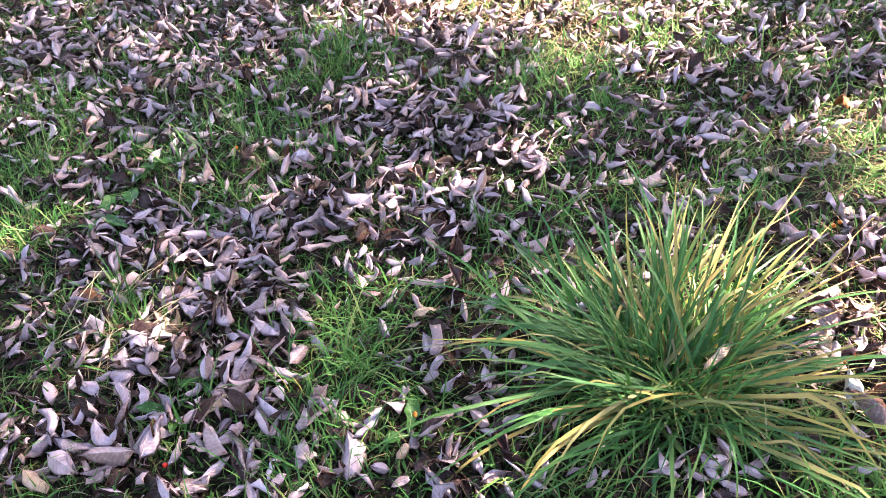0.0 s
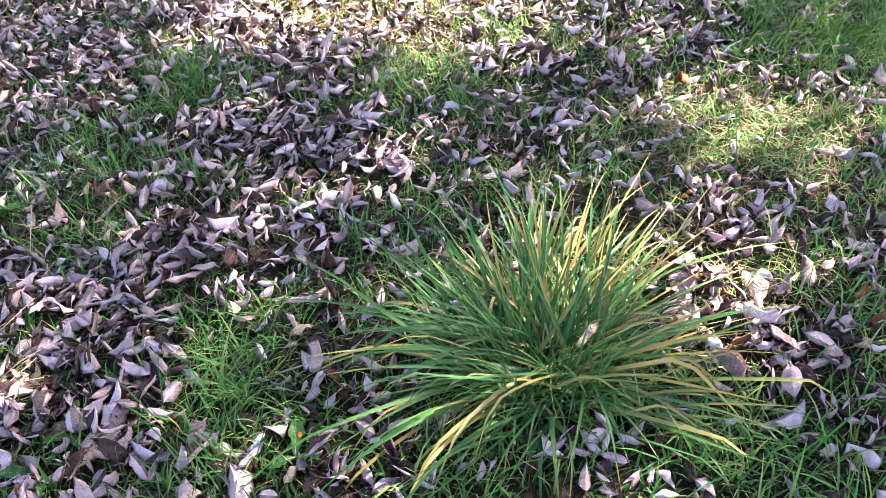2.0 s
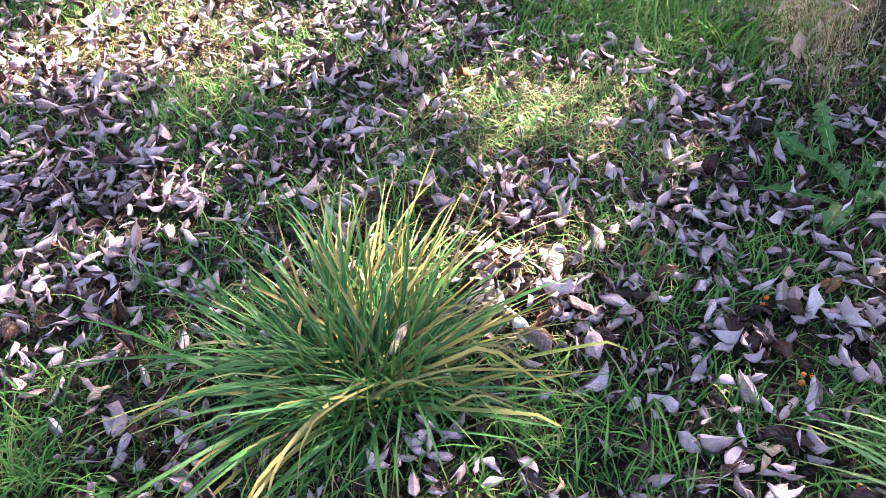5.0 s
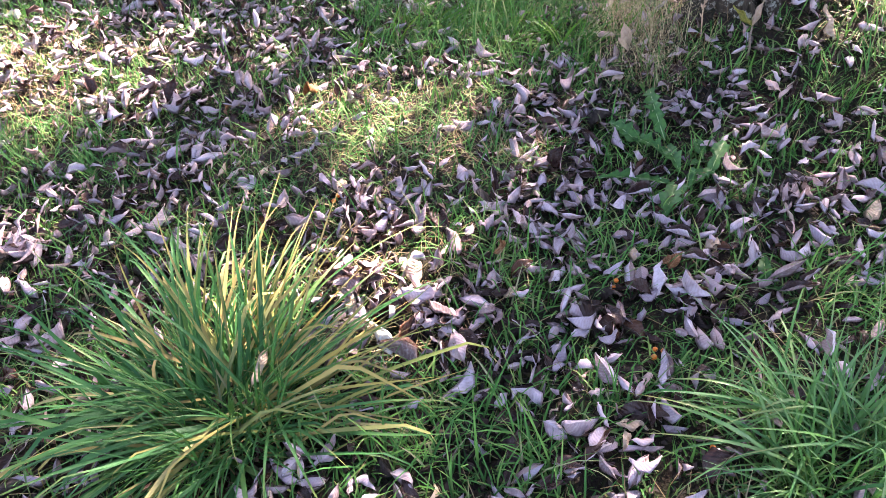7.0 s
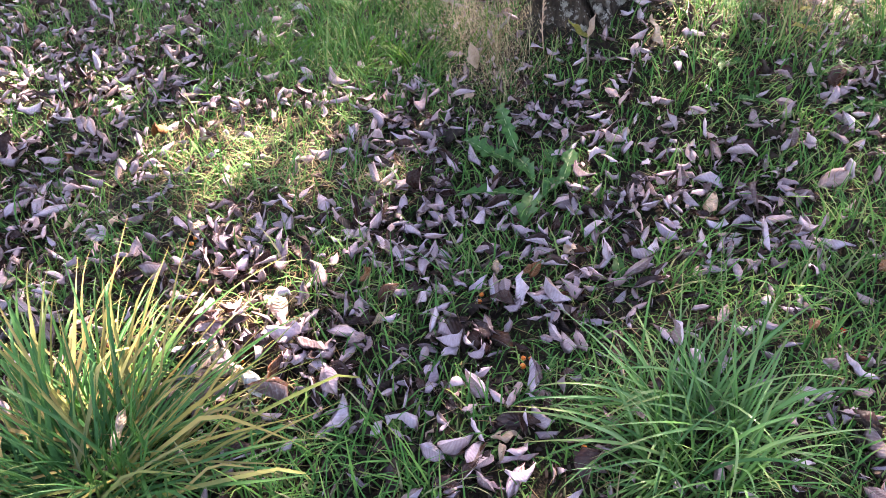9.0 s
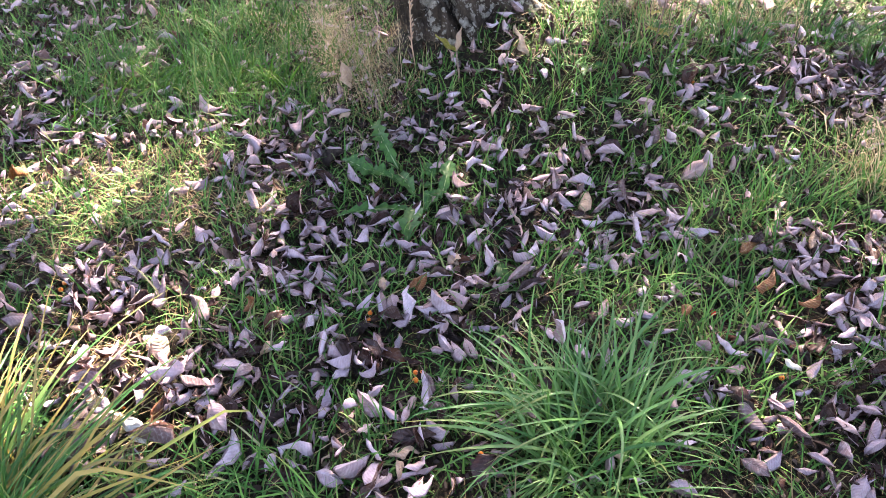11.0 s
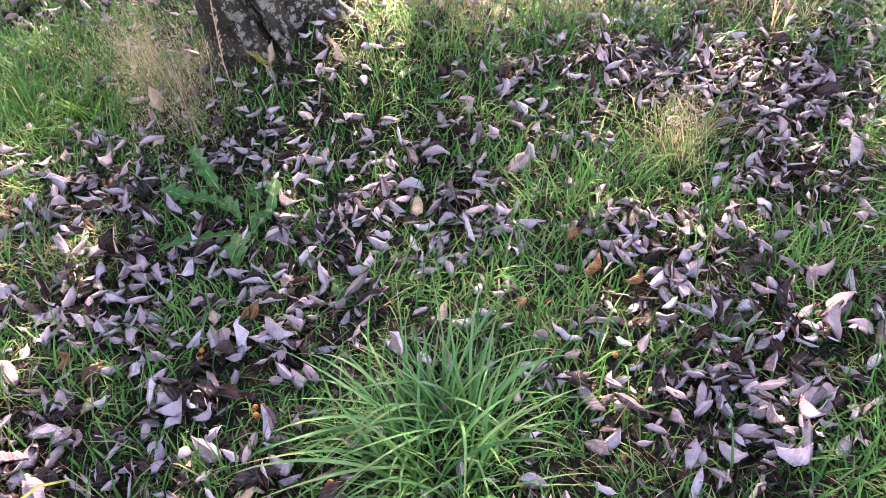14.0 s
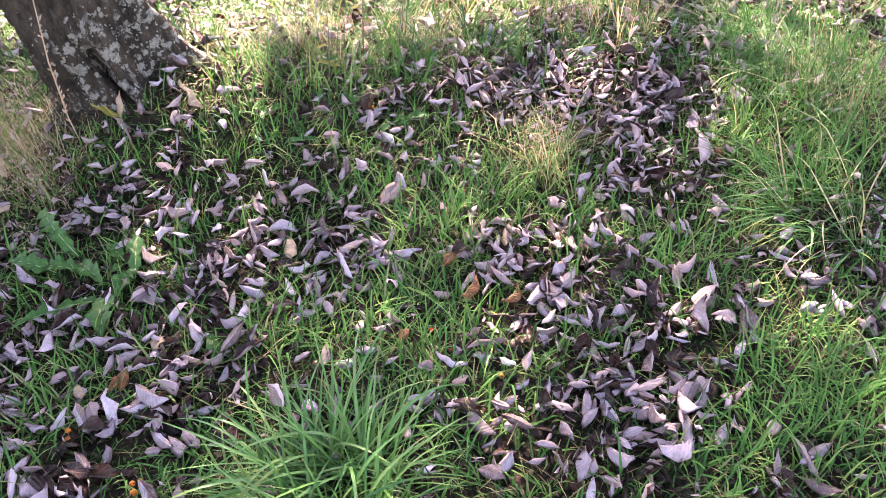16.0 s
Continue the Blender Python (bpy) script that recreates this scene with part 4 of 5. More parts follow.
LEAVES_F2 = [(136, -21, -1, 65, 1), (136, -24, -63, 42, 0), (132, -21, -36, 53, 0), (127, -26, -133, 51, 0), (126, -16, -37, 51, 0), (134, -30, -4, 64, 1), (134, -32, 14, 56, 1), (141, -36, -51, 46, 0), (143, -33, -112, 48, 0), (146, -40, 3, 55, 0), (144, -45, -132, 57, 0), (135, -39, -65, 62, 0), (134, -42, -35, 42, 0), (123, -35, -108, 67, 0), (124, -41, -55, 60, 3), (128, -42, -83, 73, 1), (127, -36, -99, 42, 1), (115, -14, -114, 71, 0), (103, 6, 19, 59, 0)]
LEAVES_F3 = [(106, 5, -47, 53, 3), (137, -62, -22, 51, 0), (153, -57, -19, 60, 0), (162, -45, -23, 75, 0), (164, -51, -21, 88, 0), (167, -63, -52, 58, 0), (109, -17, -96, 50, 1), (111, -21, -23, 53, 2), (237, 17, 9, 105, 0), (229, 12, -122, 62, 1), (244, 30, 1, 101, 0), (240, 11, -52, 78, 2), (241, -20, -14, 98, 0), (234, -22, -79, 65, 1), (236, -34, -47, 56, 0), (223, -40, -137, 53, 1), (228, -44, -143, 51, 0), (232, -50, -13, 105, 0), (206, -23, -34, 91, 0)]
LEAVES_F4 = [(210, -30, -26, 105, 0), (215, -22, -140, 81, 0), (220, -28, -38, 74, 0), (194, -34, -131, 71, 0), (203, -36, -4, 82, 0), (189, -47, -136, 62, 1), (197, -54, -37, 97, 0), (178, 30, -65, 69, 0), (194, 33, -51, 59, 0), (186, 10, -142, 51, 1), (204, 16, -34, 48, 0), (192, -18, -89, 53, 0), (180, -15, -119, 52, 0), (182, -21, -24, 54, 2), (184, -29, -100, 60, 1), (177, -19, -35, 76, 0), (179, -7, 5, 93, 3)]
PLACED_LEAVES = [LEAVES_A1, LEAVES_A2, LEAVES_A3, LEAVES_B1, LEAVES_B2, LEAVES_B3, LEAVES_C1, LEAVES_C2, LEAVES_D1, LEAVES_D2, LEAVES_D3, LEAVES_D4, LEAVES_E1, LEAVES_E2, LEAVES_E3, LEAVES_F1, LEAVES_F2, LEAVES_F3, LEAVES_F4]
PLACED_XY = np.array([row[:2] for rows in PLACED_LEAVES for row in rows]) / 100.0
BRIGHT_XY = np.array([row[:2] for rows in PLACED_LEAVES for row in rows if row[4] > 3]) / 100.0


def scatter_leaves(name, label, x, y, L, mats, tilt, lift, flip, sizes, kinds):
    """Many leaves as one mesh, each lying on the ground or a little above it where the drift is deep."""
    vs, fs, us, ms, at = [], [], [], [], 0
    for px, py, pl in zip(x, y, L):
        v, f, u, m = (kinds if math.hypot(px - 0.5, py - 0.3) < 1.55 or kinds is MATTED else PLAIN)[rng.integers(24)]
        size = min(max(rng.normal(*sizes) * (1.18 if px < 0.15 else 1.0), 0.26), 0.95)
        wild = rng.random() < 0.28
        pitch, roll = rng.normal(0.2, 0.7 * tilt) if wild else rng.normal(0, 0.28 * tilt), rng.normal(0, (0.95 if wild else 0.40) * tilt)
        R = turn_of(rng.uniform(0, 6.283), pitch, roll, rng.random() < flip)
        w = (v * size) @ R.T
        w = w - np.array([0, 0, w[:, 2].min()]) + np.array([px, py, float(rise(px, py)) + rng.uniform(*lift[:2]) + lift[2] * pl * rng.random()])
        vs.append(w), fs.append(f + at), us.append(u), ms.append(m)
        at += len(v)
    me = mesh_of(name, np.concatenate(vs), np.concatenate(fs), mats, np.concatenate(us), np.concatenate(ms), crease=True)
    tagged(new(name, me), label, "leaf litter", kind="stuff")


def build_litter():
    x, y = scatter(72000)
    L = leafiness(x, y)
    near = np.array([np.hypot(PLACED_XY[:, 0] - a, PLACED_XY[:, 1] - b).min() for a, b in zip(x, y)])
    keep = rng.random(len(x)) < (0.08 + 0.90 * L ** 1.4) * np.where(near < 0.022, 0.25, np.where(near < 0.04, 0.75, 1.0))
    bright = np.hypot(x[:, None] - BRIGHT_XY[None, :, 0], y[:, None] - BRIGHT_XY[None, :, 1]).min(1)
    core = np.minimum(np.hypot(x - 0.30, y - 0.85) / 0.17, np.minimum(np.hypot(x - 1.08, y - 0.12) / 0.09, np.hypot(x - 1.51, y - 0.90) / 0.10))
    keep &= (bright > 0.045) & (np.hypot(x - 0.66, y - 0.80) > 0.055) & ((core > 1) | (rng.random(len(x)) < 0.12))
    scatter_leaves("leaf_litter", "withered grey-backed leaves, curled and scattered thickly over the grass", x[keep], y[keep], L[keep], [PALE, DARK], 1.0, (-0.003, 0.014, 0.024), 0.40, (0.475, 0.15), COARSE)
    # thinner litter round about
    x, y = rng.normal(1.0, 3.2, 7000), rng.normal(1.0, 3.2, 7000)
    ok = ~in_view(x, y)
    x, y = x[ok], y[ok]
    scatter_leaves("outer_litter", "withered grey-backed leaves scattered over the wider lawn", x, y, np.full(len(x), 0.5), [PALE, DARK], 1.0, (0.01, 0.04, 0.02), 0.38, (0.62, 0.12), MATTED)
    # a second layer where the drifts are deep
    x, y = scatter(30000)
    L = leafiness(x, y)
    core = np.minimum(np.hypot(x - 0.30, y - 0.85) / 0.17, np.hypot(x - 1.08, y - 0.12) / 0.09)
    bright = np.hypot(x[:, None] - BRIGHT_XY[None, :, 0], y[:, None] - BRIGHT_XY[None, :, 1]).min(1)
    keep = (rng.random(len(x)) < 0.45 * np.clip((L - 0.75) / 0.25, 0, 1)) & (core > 1) & (bright > 0.05)
    scatter_leaves("upper_litter", "grey-backed leaves heaped on the deepest drifts", x[keep], y[keep], L[keep], [PALE, DARK], 1.0, (0.004, 0.020, 0.022), 0.38, (0.50, 0.15), COARSE)
    x, y = scatter(15000)
    L = leafiness(x, y)
    keep = rng.random(len(x)) < 0.22 + 0.60 * L
    scatter_leaves("lower_litter", "older dark brown leaves matted flat beneath the grey ones", x[keep], y[keep], L[keep], [DECAYED, DARK], 0.5, (-0.010, 0.003, 0.0), 0.4, (0.60, 0.15), MATTED)


build_litter()


def build_crumbs():
    """Torn bits of leaf, moss and straw between the leaves."""
    x, y = scatter(65000)
    n = len(x)
    a = rng.uniform(0, 6.283, n)
    made = blades(x, y, rise(x, y) + rng.uniform(-0.002, 0.012, n), rng.uniform(0.006, 0.022, n), rng.uniform(0.004, 0.012, n), a, rng.uniform(0.7, 1.7, n), rng.uniform(-0.8, 0.8, n), 2)
    tagged(new("leaf_crumbs", mesh_of("leaf_crumbs", *made[:2], CRUMB, made[2])), "torn brown leaf crumbs and straw bits on the soil", "debris", kind="stuff")


build_crumbs()


# ---- grass tussocks ----
def long_blade(name, length, width, lean, curl, kink, mat, seed, levels=11):
    """One long blade with a channelled midrib, root at the origin, leaning towards +x."""
    r = random.Random(seed)
    t = np.linspace(0, 1, levels + 1)
    ang = lean + curl * t ** 1.4 + kink * (t > r.uniform(0.55, 0.8))
    mid = 0.5 * (ang[1:] + ang[:-1])
    step = length / levels
    ox = np.concatenate([[0], np.cumsum(np.sin(mid) * step)])
    oz = np.concatenate([[0], np.cumsum(np.cos(mid) * step)])
    oy = length * 0.07 * np.sin(2.6 * t + r.uniform(0, 6)) * t
    wide = width * 0.5 * (0.65 + 0.35 * np.sin(np.pi * np.clip(t * 0.8 + 0.2, 0, 1))) * np.where(t > 0.55, np.maximum((1 - t) / 0.45, 0.02) ** 0.75, 1)
    roll = r.uniform(-0.5, 0.5) + r.uniform(-0.9, 0.9) * t
    nx, nz = -np.cos(ang), np.sin(ang)
    rows = []
    for s, drop in ((-1, 0.28), (0, 0.0), (1, 0.28)):
        a, b = s * np.cos(roll) * wide, s * np.sin(roll) * wide + drop * wide
        rows.append(np.stack([ox + nx * b, oy + a, oz + nz * b], 1))
    v = np.stack(rows, 1).reshape(-1, 3)
    i = np.arange(levels)[:, None] * 3 + np.arange(2)[None]
    i = i.ravel()
    f = np.stack([i, i + 1, i + 4, i + 3], 1)
    uv = np.stack([np.tile([0, 0.5, 1], levels + 1), np.repeat(t, 3)], 1)
    return v, f, uv


def build_tussock(name, label, x, y, spread, count, lengths, width, mats, seed, sweep=None, upright=0.35, category="grass tussock", flat=1.0, messy=40, inner=0, droop=1.85):
    """Blades spring from a loose ring of shoots; sweep: the heading that many of them lie towards, and their share."""
    r = random.Random(seed)
    thing = tagged(new(name), label, category)
    z = float(rise(x, y))
    thing.matrix_basis = pose(x, y, z - 0.01)
    kinds = []
    for k in range(36):
        mat = mats[0] if r.random() < mats[2] else mats[1]
        steep = r.random() < upright
        lean = abs(r.gauss(0.35, 0.2)) if steep else min(abs(r.gauss(0.95, 0.28)), 1.35)
        curl = r.uniform(0.15, 0.9) * flat if steep else r.uniform(0.1, 0.75) * flat
        if lean + curl > droop:
            curl = droop - lean
        v, f, u = long_blade(name, r.uniform(*lengths), r.uniform(0.6, 1.2) * width, lean, curl, r.choice((0, 0, 0, 0, 0.5, 1.0)), mat, seed * 50 + k)
        kinds.append(mesh_of("blade", v, f, mat, u))
    shoots = []
    for i in range(max(6, count // 9)):
        a, d = r.uniform(0, 2 * math.pi), spread * math.sqrt(r.random())
        shoots.append((d * math.cos(a), d * math.sin(a), a + r.gauss(0, 0.5)))
    for i in range(count):
        sx, sy, a = shoots[r.randrange(len(shoots))]
        a += math.radians(r.gauss(0, messy))
        if sweep is not None and r.random() < sweep[1]:
            a = r.gauss(r.choice(sweep[2:] or sweep[:1]), 0.4)
        px, py = sx + r.gauss(0, 0.012), sy + r.gauss(0, 0.012)
        size = r.uniform(0.6, 1.1)
        part("blade", kinds[r.randrange(36)], thing, "", pose(px, py, float(rise(x + px, y + py)) - z, 0, 0, math.degrees(a)) @ Matrix.Diagonal((size, size * r.uniform(0.8, 1.15), size, 1)))
    if inner:
        g = np.random.default_rng(seed)
        a, d = g.uniform(0, 6.28, inner), spread * 1.1 * np.sqrt(g.random(inner))
        px, py = d * np.cos(a), d * np.sin(a)
        made = blades(px, py, rise(x + px, y + py) - z, g.uniform(0.10, 0.24, inner), g.uniform(0.003, 0.006, inner), a + g.normal(0, 1.2, inner), np.abs(g.normal(0.5, 0.35, inner)), g.uniform(0.1, 1.0, inner), 5)
        tagged(part("undergrowth", mesh_of("undergrowth", *made[:2], mats[0], made[2]), thing, "short dark inner blades"), kind="stuff")
    return thing


# heading and its spread in degrees, lean, curl, length, share, share of withered blades, root offset
FANS = [(178, 20, 1.05, 0.58, 0.47, 0.18, 0.15, -0.03, 0.03), (208, 14, 1.10, 0.50, 0.50, 0.11, 0.36, -0.02, -0.02), (128, 26, 0.66, 0.55, 0.38, 0.10, 0.12, -0.08, 0.12), (84, 30, 0.62, 0.75, 0.40, 0.13, 0.40, 0.0, 0.10),
        (46, 20, 0.80, 0.80, 0.42, 0.15, 0.48, 0.04, 0.06), (4, 18, 1.12, 0.48, 0.41, 0.12, 0.50, 0.05, 0.0), (-34, 15, 1.16, 0.46, 0.42, 0.15, 0.48, 0.04, -0.03), (-96, 26, 0.95, 0.80, 0.28, 0.05, 0.10, 0.0, -0.05)]


def build_great_tussock(x, y):
    """A broad tussock whose blades fan out low to the sides and stand steeper at the back."""
    r = random.Random(3)
    thing = tagged(new("grass_tussock"), "large green tussock of arching grass with yellowing blades", "grass tussock")
    z = float(rise(x, y))
    thing.matrix_basis = pose(x, y, z - 0.01)
    for head, wide, lean, curl, length, share, withered, dx, dy in FANS:
        kinds = []
        for k in range(18):
            le, cu = max(lean + r.gauss(0, 0.18), 0.1), max(curl + r.gauss(0, 0.25), 0.1)
            mat = GOLD if k < round(18 * withered) else TUSSOCK
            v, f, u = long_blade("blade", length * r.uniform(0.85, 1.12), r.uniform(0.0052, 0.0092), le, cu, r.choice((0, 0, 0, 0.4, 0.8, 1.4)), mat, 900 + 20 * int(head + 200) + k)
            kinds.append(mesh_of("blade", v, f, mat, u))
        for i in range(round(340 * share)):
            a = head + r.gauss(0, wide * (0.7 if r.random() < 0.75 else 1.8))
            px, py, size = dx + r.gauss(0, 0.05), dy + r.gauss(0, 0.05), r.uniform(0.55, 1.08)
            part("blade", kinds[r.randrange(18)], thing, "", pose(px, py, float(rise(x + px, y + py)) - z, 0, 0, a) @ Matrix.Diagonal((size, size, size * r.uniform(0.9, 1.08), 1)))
    g = np.random.default_rng(3)
    n = 420
    a, d = g.uniform(0, 6.28, n), 0.13 * np.sqrt(g.random(n))
    px, py = d * np.cos(a), d * np.sin(a) + 0.02
    made = blades(px, py, rise(x + px, y + py) - z, g.uniform(0.10, 0.27, n), g.uniform(0.003, 0.0062, n), a + g.normal(0, 0.8, n), np.abs(g.normal(0.55, 0.35, n)), g.uniform(0.1, 1.0, n), 5)
    tagged(part("undergrowth", mesh_of("undergrowth", *made[:2], TUSSOCK, made[2]), thing, "short dark inner blades"), kind="stuff")


build_great_tussock(0.325, 0.825)
build_tussock("grass_tussock", "fresh green tussock of long arching grass in the shade", 1.075, 0.12, 0.10, 190, (0.17, 0.37), 0.0058, (GLOSSY, TUSSOCK, 0.66), 4, (2.5, 0.25), 0.50, flat=2.6, messy=75, inner=160, droop=2.4)
build_tussock("grass_tussock", "blue-green tussock of fine long grass swept to one side", 2.05, -0.86, 0.13, 170, (0.25, 0.46), 0.0045, (FRESH, WISP, 0.85), 5, (2.0, 0.6), 0.12)
build_tussock("grass_tussock", "pale green tussock of long fine grass with dry stems", 2.62, -0.85, 0.18, 120, (0.22, 0.40), 0.0040, (FRESH, WISP, 0.88), 6, (2.2, 0.5), 0.2)
build_tussock("grass_tussock", "small wispy grass clump with pale dry stems", 2.15, -0.13, 0.09, 90, (0.12, 0.24), 0.0026, (LAWN, WISP, 0.55), 7, None, 0.7)
build_tussock("grass_tussock", "short dense tuft of fine mossy green grass", -0.475, 2.19, 0.10, 220, (0.06, 0.13), 0.0028, (LAWN, GOLD, 0.9), 8, None, 0.5)
build_tussock("grass_tussock", "low green grass clump among fallen leaves", -0.32, 0.86, 0.12, 150, (0.09, 0.19), 0.0034, (LAWN, GOLD, 0.9), 9, None, 0.3)
build_tussock("grass_tussock", "thick green grass clump in dappled light", 2.80, 0.42, 0.22, 170, (0.12, 0.26), 0.0042, (FRESH, WISP, 0.8), 10, None, 0.5)
build_tussock("grass_tussock", "lush bright green grass clump behind the litter", 1.75, 1.58, 0.20, 170, (0.12, 0.22), 0.0044, (LUSH, GOLD, 0.95), 12, (-0.6, 0.5), 0.35)
for gx, gy, seed in [(1.56, 1.66, 21), (1.98, 1.74, 22), (1.74, 1.40, 23), (1.36, 1.86, 24)]:
    build_tussock("grass_tussock", "lush bright green grass clump behind the litter", gx, gy, 0.19, 150, (0.13, 0.25), 0.0046, (LUSH, LAWN, 0.8), seed, (-0.6, 0.6), 0.30)
for gx, gy, seed in [(2.98, 0.16, 41), (3.10, -0.10, 42), (3.20, 0.32, 43), (2.95, -0.28, 44), (3.30, -0.02, 45)]:
    build_tussock("grass_tussock", "tall dry straw-coloured grass standing in the sun", gx, gy, 0.16, 100, (0.16, 0.34), 0.0026, (WISP, FRESH, 0.6), seed, None, 0.75)
for gx, gy, seed in [(2.66, 0.20, 51), (2.62, -0.06, 52), (2.46, 0.34, 53)]:
    build_tussock("grass_tussock", "dark green grass clump at the edge of the litter", gx, gy, 0.13, 110, (0.12, 0.24), 0.0040, (TUSSOCK, FRESH, 0.7), seed, None, 0.55)
for gx, gy, seed in [(2.75, -0.55, 31), (2.95, -0.75, 32), (3.05, -0.35, 33), (2.35, -0.78, 34)]:
    build_tussock("grass_tussock", "long fine green grass bowed over at the lawn edge", gx, gy, 0.18, 110, (0.16, 0.32), 0.0032, (FRESH, WISP, 0.86), seed, (2.4, 0.5), 0.3)
build_tussock("grass_tussock", "thin tuft of narrow green blades leaning over the leaves", -0.72, 1.66, 0.14, 90, (0.12, 0.24), 0.0042, (TUSSOCK, LAWN, 0.7), 14, (3.0, 0.5), 0.2)


build_tussock("grass_tussock", "dry yellowish grass tuft standing in the sun", 2.78, 0.78, 0.16, 90, (0.14, 0.30), 0.0030, (GOLD, FRESH, 0.6), 15, None, 0.6)
build_tussock("grass_tussock", "dry yellowish grass tuft standing in the sun", 3.10, 0.30, 0.20, 110, (0.16, 0.34), 0.0030, (FRESH, WISP, 0.7), 16, None, 0.6)
build_tussock("grass_tussock", "tall pale tuft of straw and green blades", 3.35, -0.45, 0.20, 100, (0.16, 0.32), 0.0032, (FRESH, GOLD, 0.85), 17, None, 0.5)
build_tussock("grass_tussock", "tuft of fine grass growing against the tree root", 2.20, 0.70, 0.10, 80, (0.08, 0.18), 0.0028, (FRESH, GOLD, 0.8), 18, None, 0.5)


# ---- the tree ----
def build_tree():
    tree = tagged(new("tree"), "old tree with dark lichen-spotted bark and flared roots in grass", "tree")
    base = Vector((TREE[0], TREE[1], 0.0))
    ground_z = float(rise(*TREE))
    tree.matrix_basis = Matrix.Translation(base)
    sides = 200

    def bow(h):
        return math.sqrt(max(h - 0.45, 0.0) ** 2 + 0.01) - 0.1 if h > 0.45 else 0.0
    hs = np.concatenate([np.linspace(-0.14, 0.6, 80), np.linspace(0.55, 2.3, 24)])
    lobes = [(-2.30, 0.05, 0.30), (-1.38, 0.21, 0.16), (-0.6, 0.12, 0.25), (0.5, 0.10, 0.3)]
    vs, uvs = [], []
    for i, h in enumerate(hs):
        g = max(h - ground_z + 0.03, -0.1)
        for k in range(sides):
            a = 2 * math.pi * k / sides
            up = min(max((h - 0.42) / 0.7, 0.0), 1.0)
            r = 0.158 - 0.095 * up * up * (3 - 2 * up) - 0.010 * min(h, 2.3)
            for la, amp, wide in lobes:
                d = (a - la + math.pi) % (2 * math.pi) - math.pi
                r += amp * math.exp(-(d / wide) ** 2) * math.exp(-max(g, -0.03) / 0.14)
            # a deep cleft running down the near side
            d = (a + 2.42 + 1.0 * (h - 0.22) + 0.07 * noise.noise(Vector((4 * h, 7.0, 30 * h))) + math.pi) % (2 * math.pi) - math.pi
            r -= 0.085 * math.exp(-(d / (0.06 + 0.9 * max(h - 0.21, 0.0))) ** 4) * math.exp(-((h - 0.21) / 0.10) ** 4)
            d = (a + 2.92 - 6.0 * (h - 0.245) + math.pi) % (2 * math.pi) - math.pi
            r -= 0.018 * math.exp(-(d / 0.05) ** 2) * math.exp(-((h - 0.245) / 0.035) ** 2)
            p = Vector((math.cos(a) * 3, math.sin(a) * 3, h * 5))
            r += 0.014 * noise.noise(p * 1.5) + 0.009 * noise.noise(p * 3.3 + Vector((5, 0, 0))) + 0.005 * noise.noise(p * 8) + 0.003 * noise.noise(p * 17)
            vs.append((r * math.cos(a) - 0.03 * (h - 0.15), r * math.sin(a) + 0.27 * (h - 0.18) - 0.6 * bow(h), h))
            uvs.append((k / sides, h))
    fs = []
    for i in range(len(hs) - 1):
        for k in range(sides):
            p, q = i * sides + k, i * sides + (k + 1) % sides
            fs.append((p, q, q + sides, p + sides))
    part("trunk", mesh_of("trunk", vs, fs, BARK, uvs), tree, "dark grey bark with pale lichen")
    add_limbs(tree, Vector((-0.065, -0.44, 2.2)), 8, 0.085, (1.8, 3.2), 5)
    n = 5000
    c = rng.normal([-0.3, -0.2, 4.9], [1.1, 1.1, 0.7], (n, 3))
    part("crown", crown_mesh(c, 0.05), tree, "thin autumn crown of small leaves")


def add_limbs(tree, top, count, thick, reaches, seed):
    r = random.Random(seed)
    for i in range(count):
        a = 2 * math.pi * i / count + r.uniform(-0.2, 0.2)
        reach = r.uniform(*reaches)
        way = Vector((math.cos(a), math.sin(a), r.uniform(0.5, 1.2))).normalized()
        p = top + Vector((0, 0, -0.1))
        path = [p.copy()]
        for s in range(8):
            way = (way + Vector((r.gauss(0, 0.12), r.gauss(0, 0.12), r.gauss(0.02, 0.1)))).normalized()
            p = p + way * reach / 8
            path.append(p.copy())
        made = tube(path, [thick * (1 - 0.88 * j / 8) for j in range(9)], 8, 0.2)
        part("limb", mesh_of("limb", made[0], made[1], BARK, made[2]), tree)


def crown_mesh(c, size):
    """Many small leaves, each two triangles, turned every way."""
    n = len(c)
    d1 = rng.normal(size=(n, 3))
    d1 /= np.linalg.norm(d1, axis=1, keepdims=True)
    d2 = np.cross(d1, rng.normal(size=(n, 3)))
    d2 /= np.linalg.norm(d2, axis=1, keepdims=True)
    a, b = size * rng.uniform(0.7, 1.25, (n, 1)), size * 0.6
    v = np.stack([c - d1 * a, c + d2 * b, c + d1 * a, c - d2 * b], 1).reshape(-1, 3)
    i = np.arange(n)[:, None] * 4
    f = np.concatenate([np.concatenate([i, i + 1, i + 2, i + 2], 1), np.concatenate([i, i + 2, i + 3, i + 3], 1)])
    return mesh_of("crown", v, f, CROWNLEAF, smooth=False)


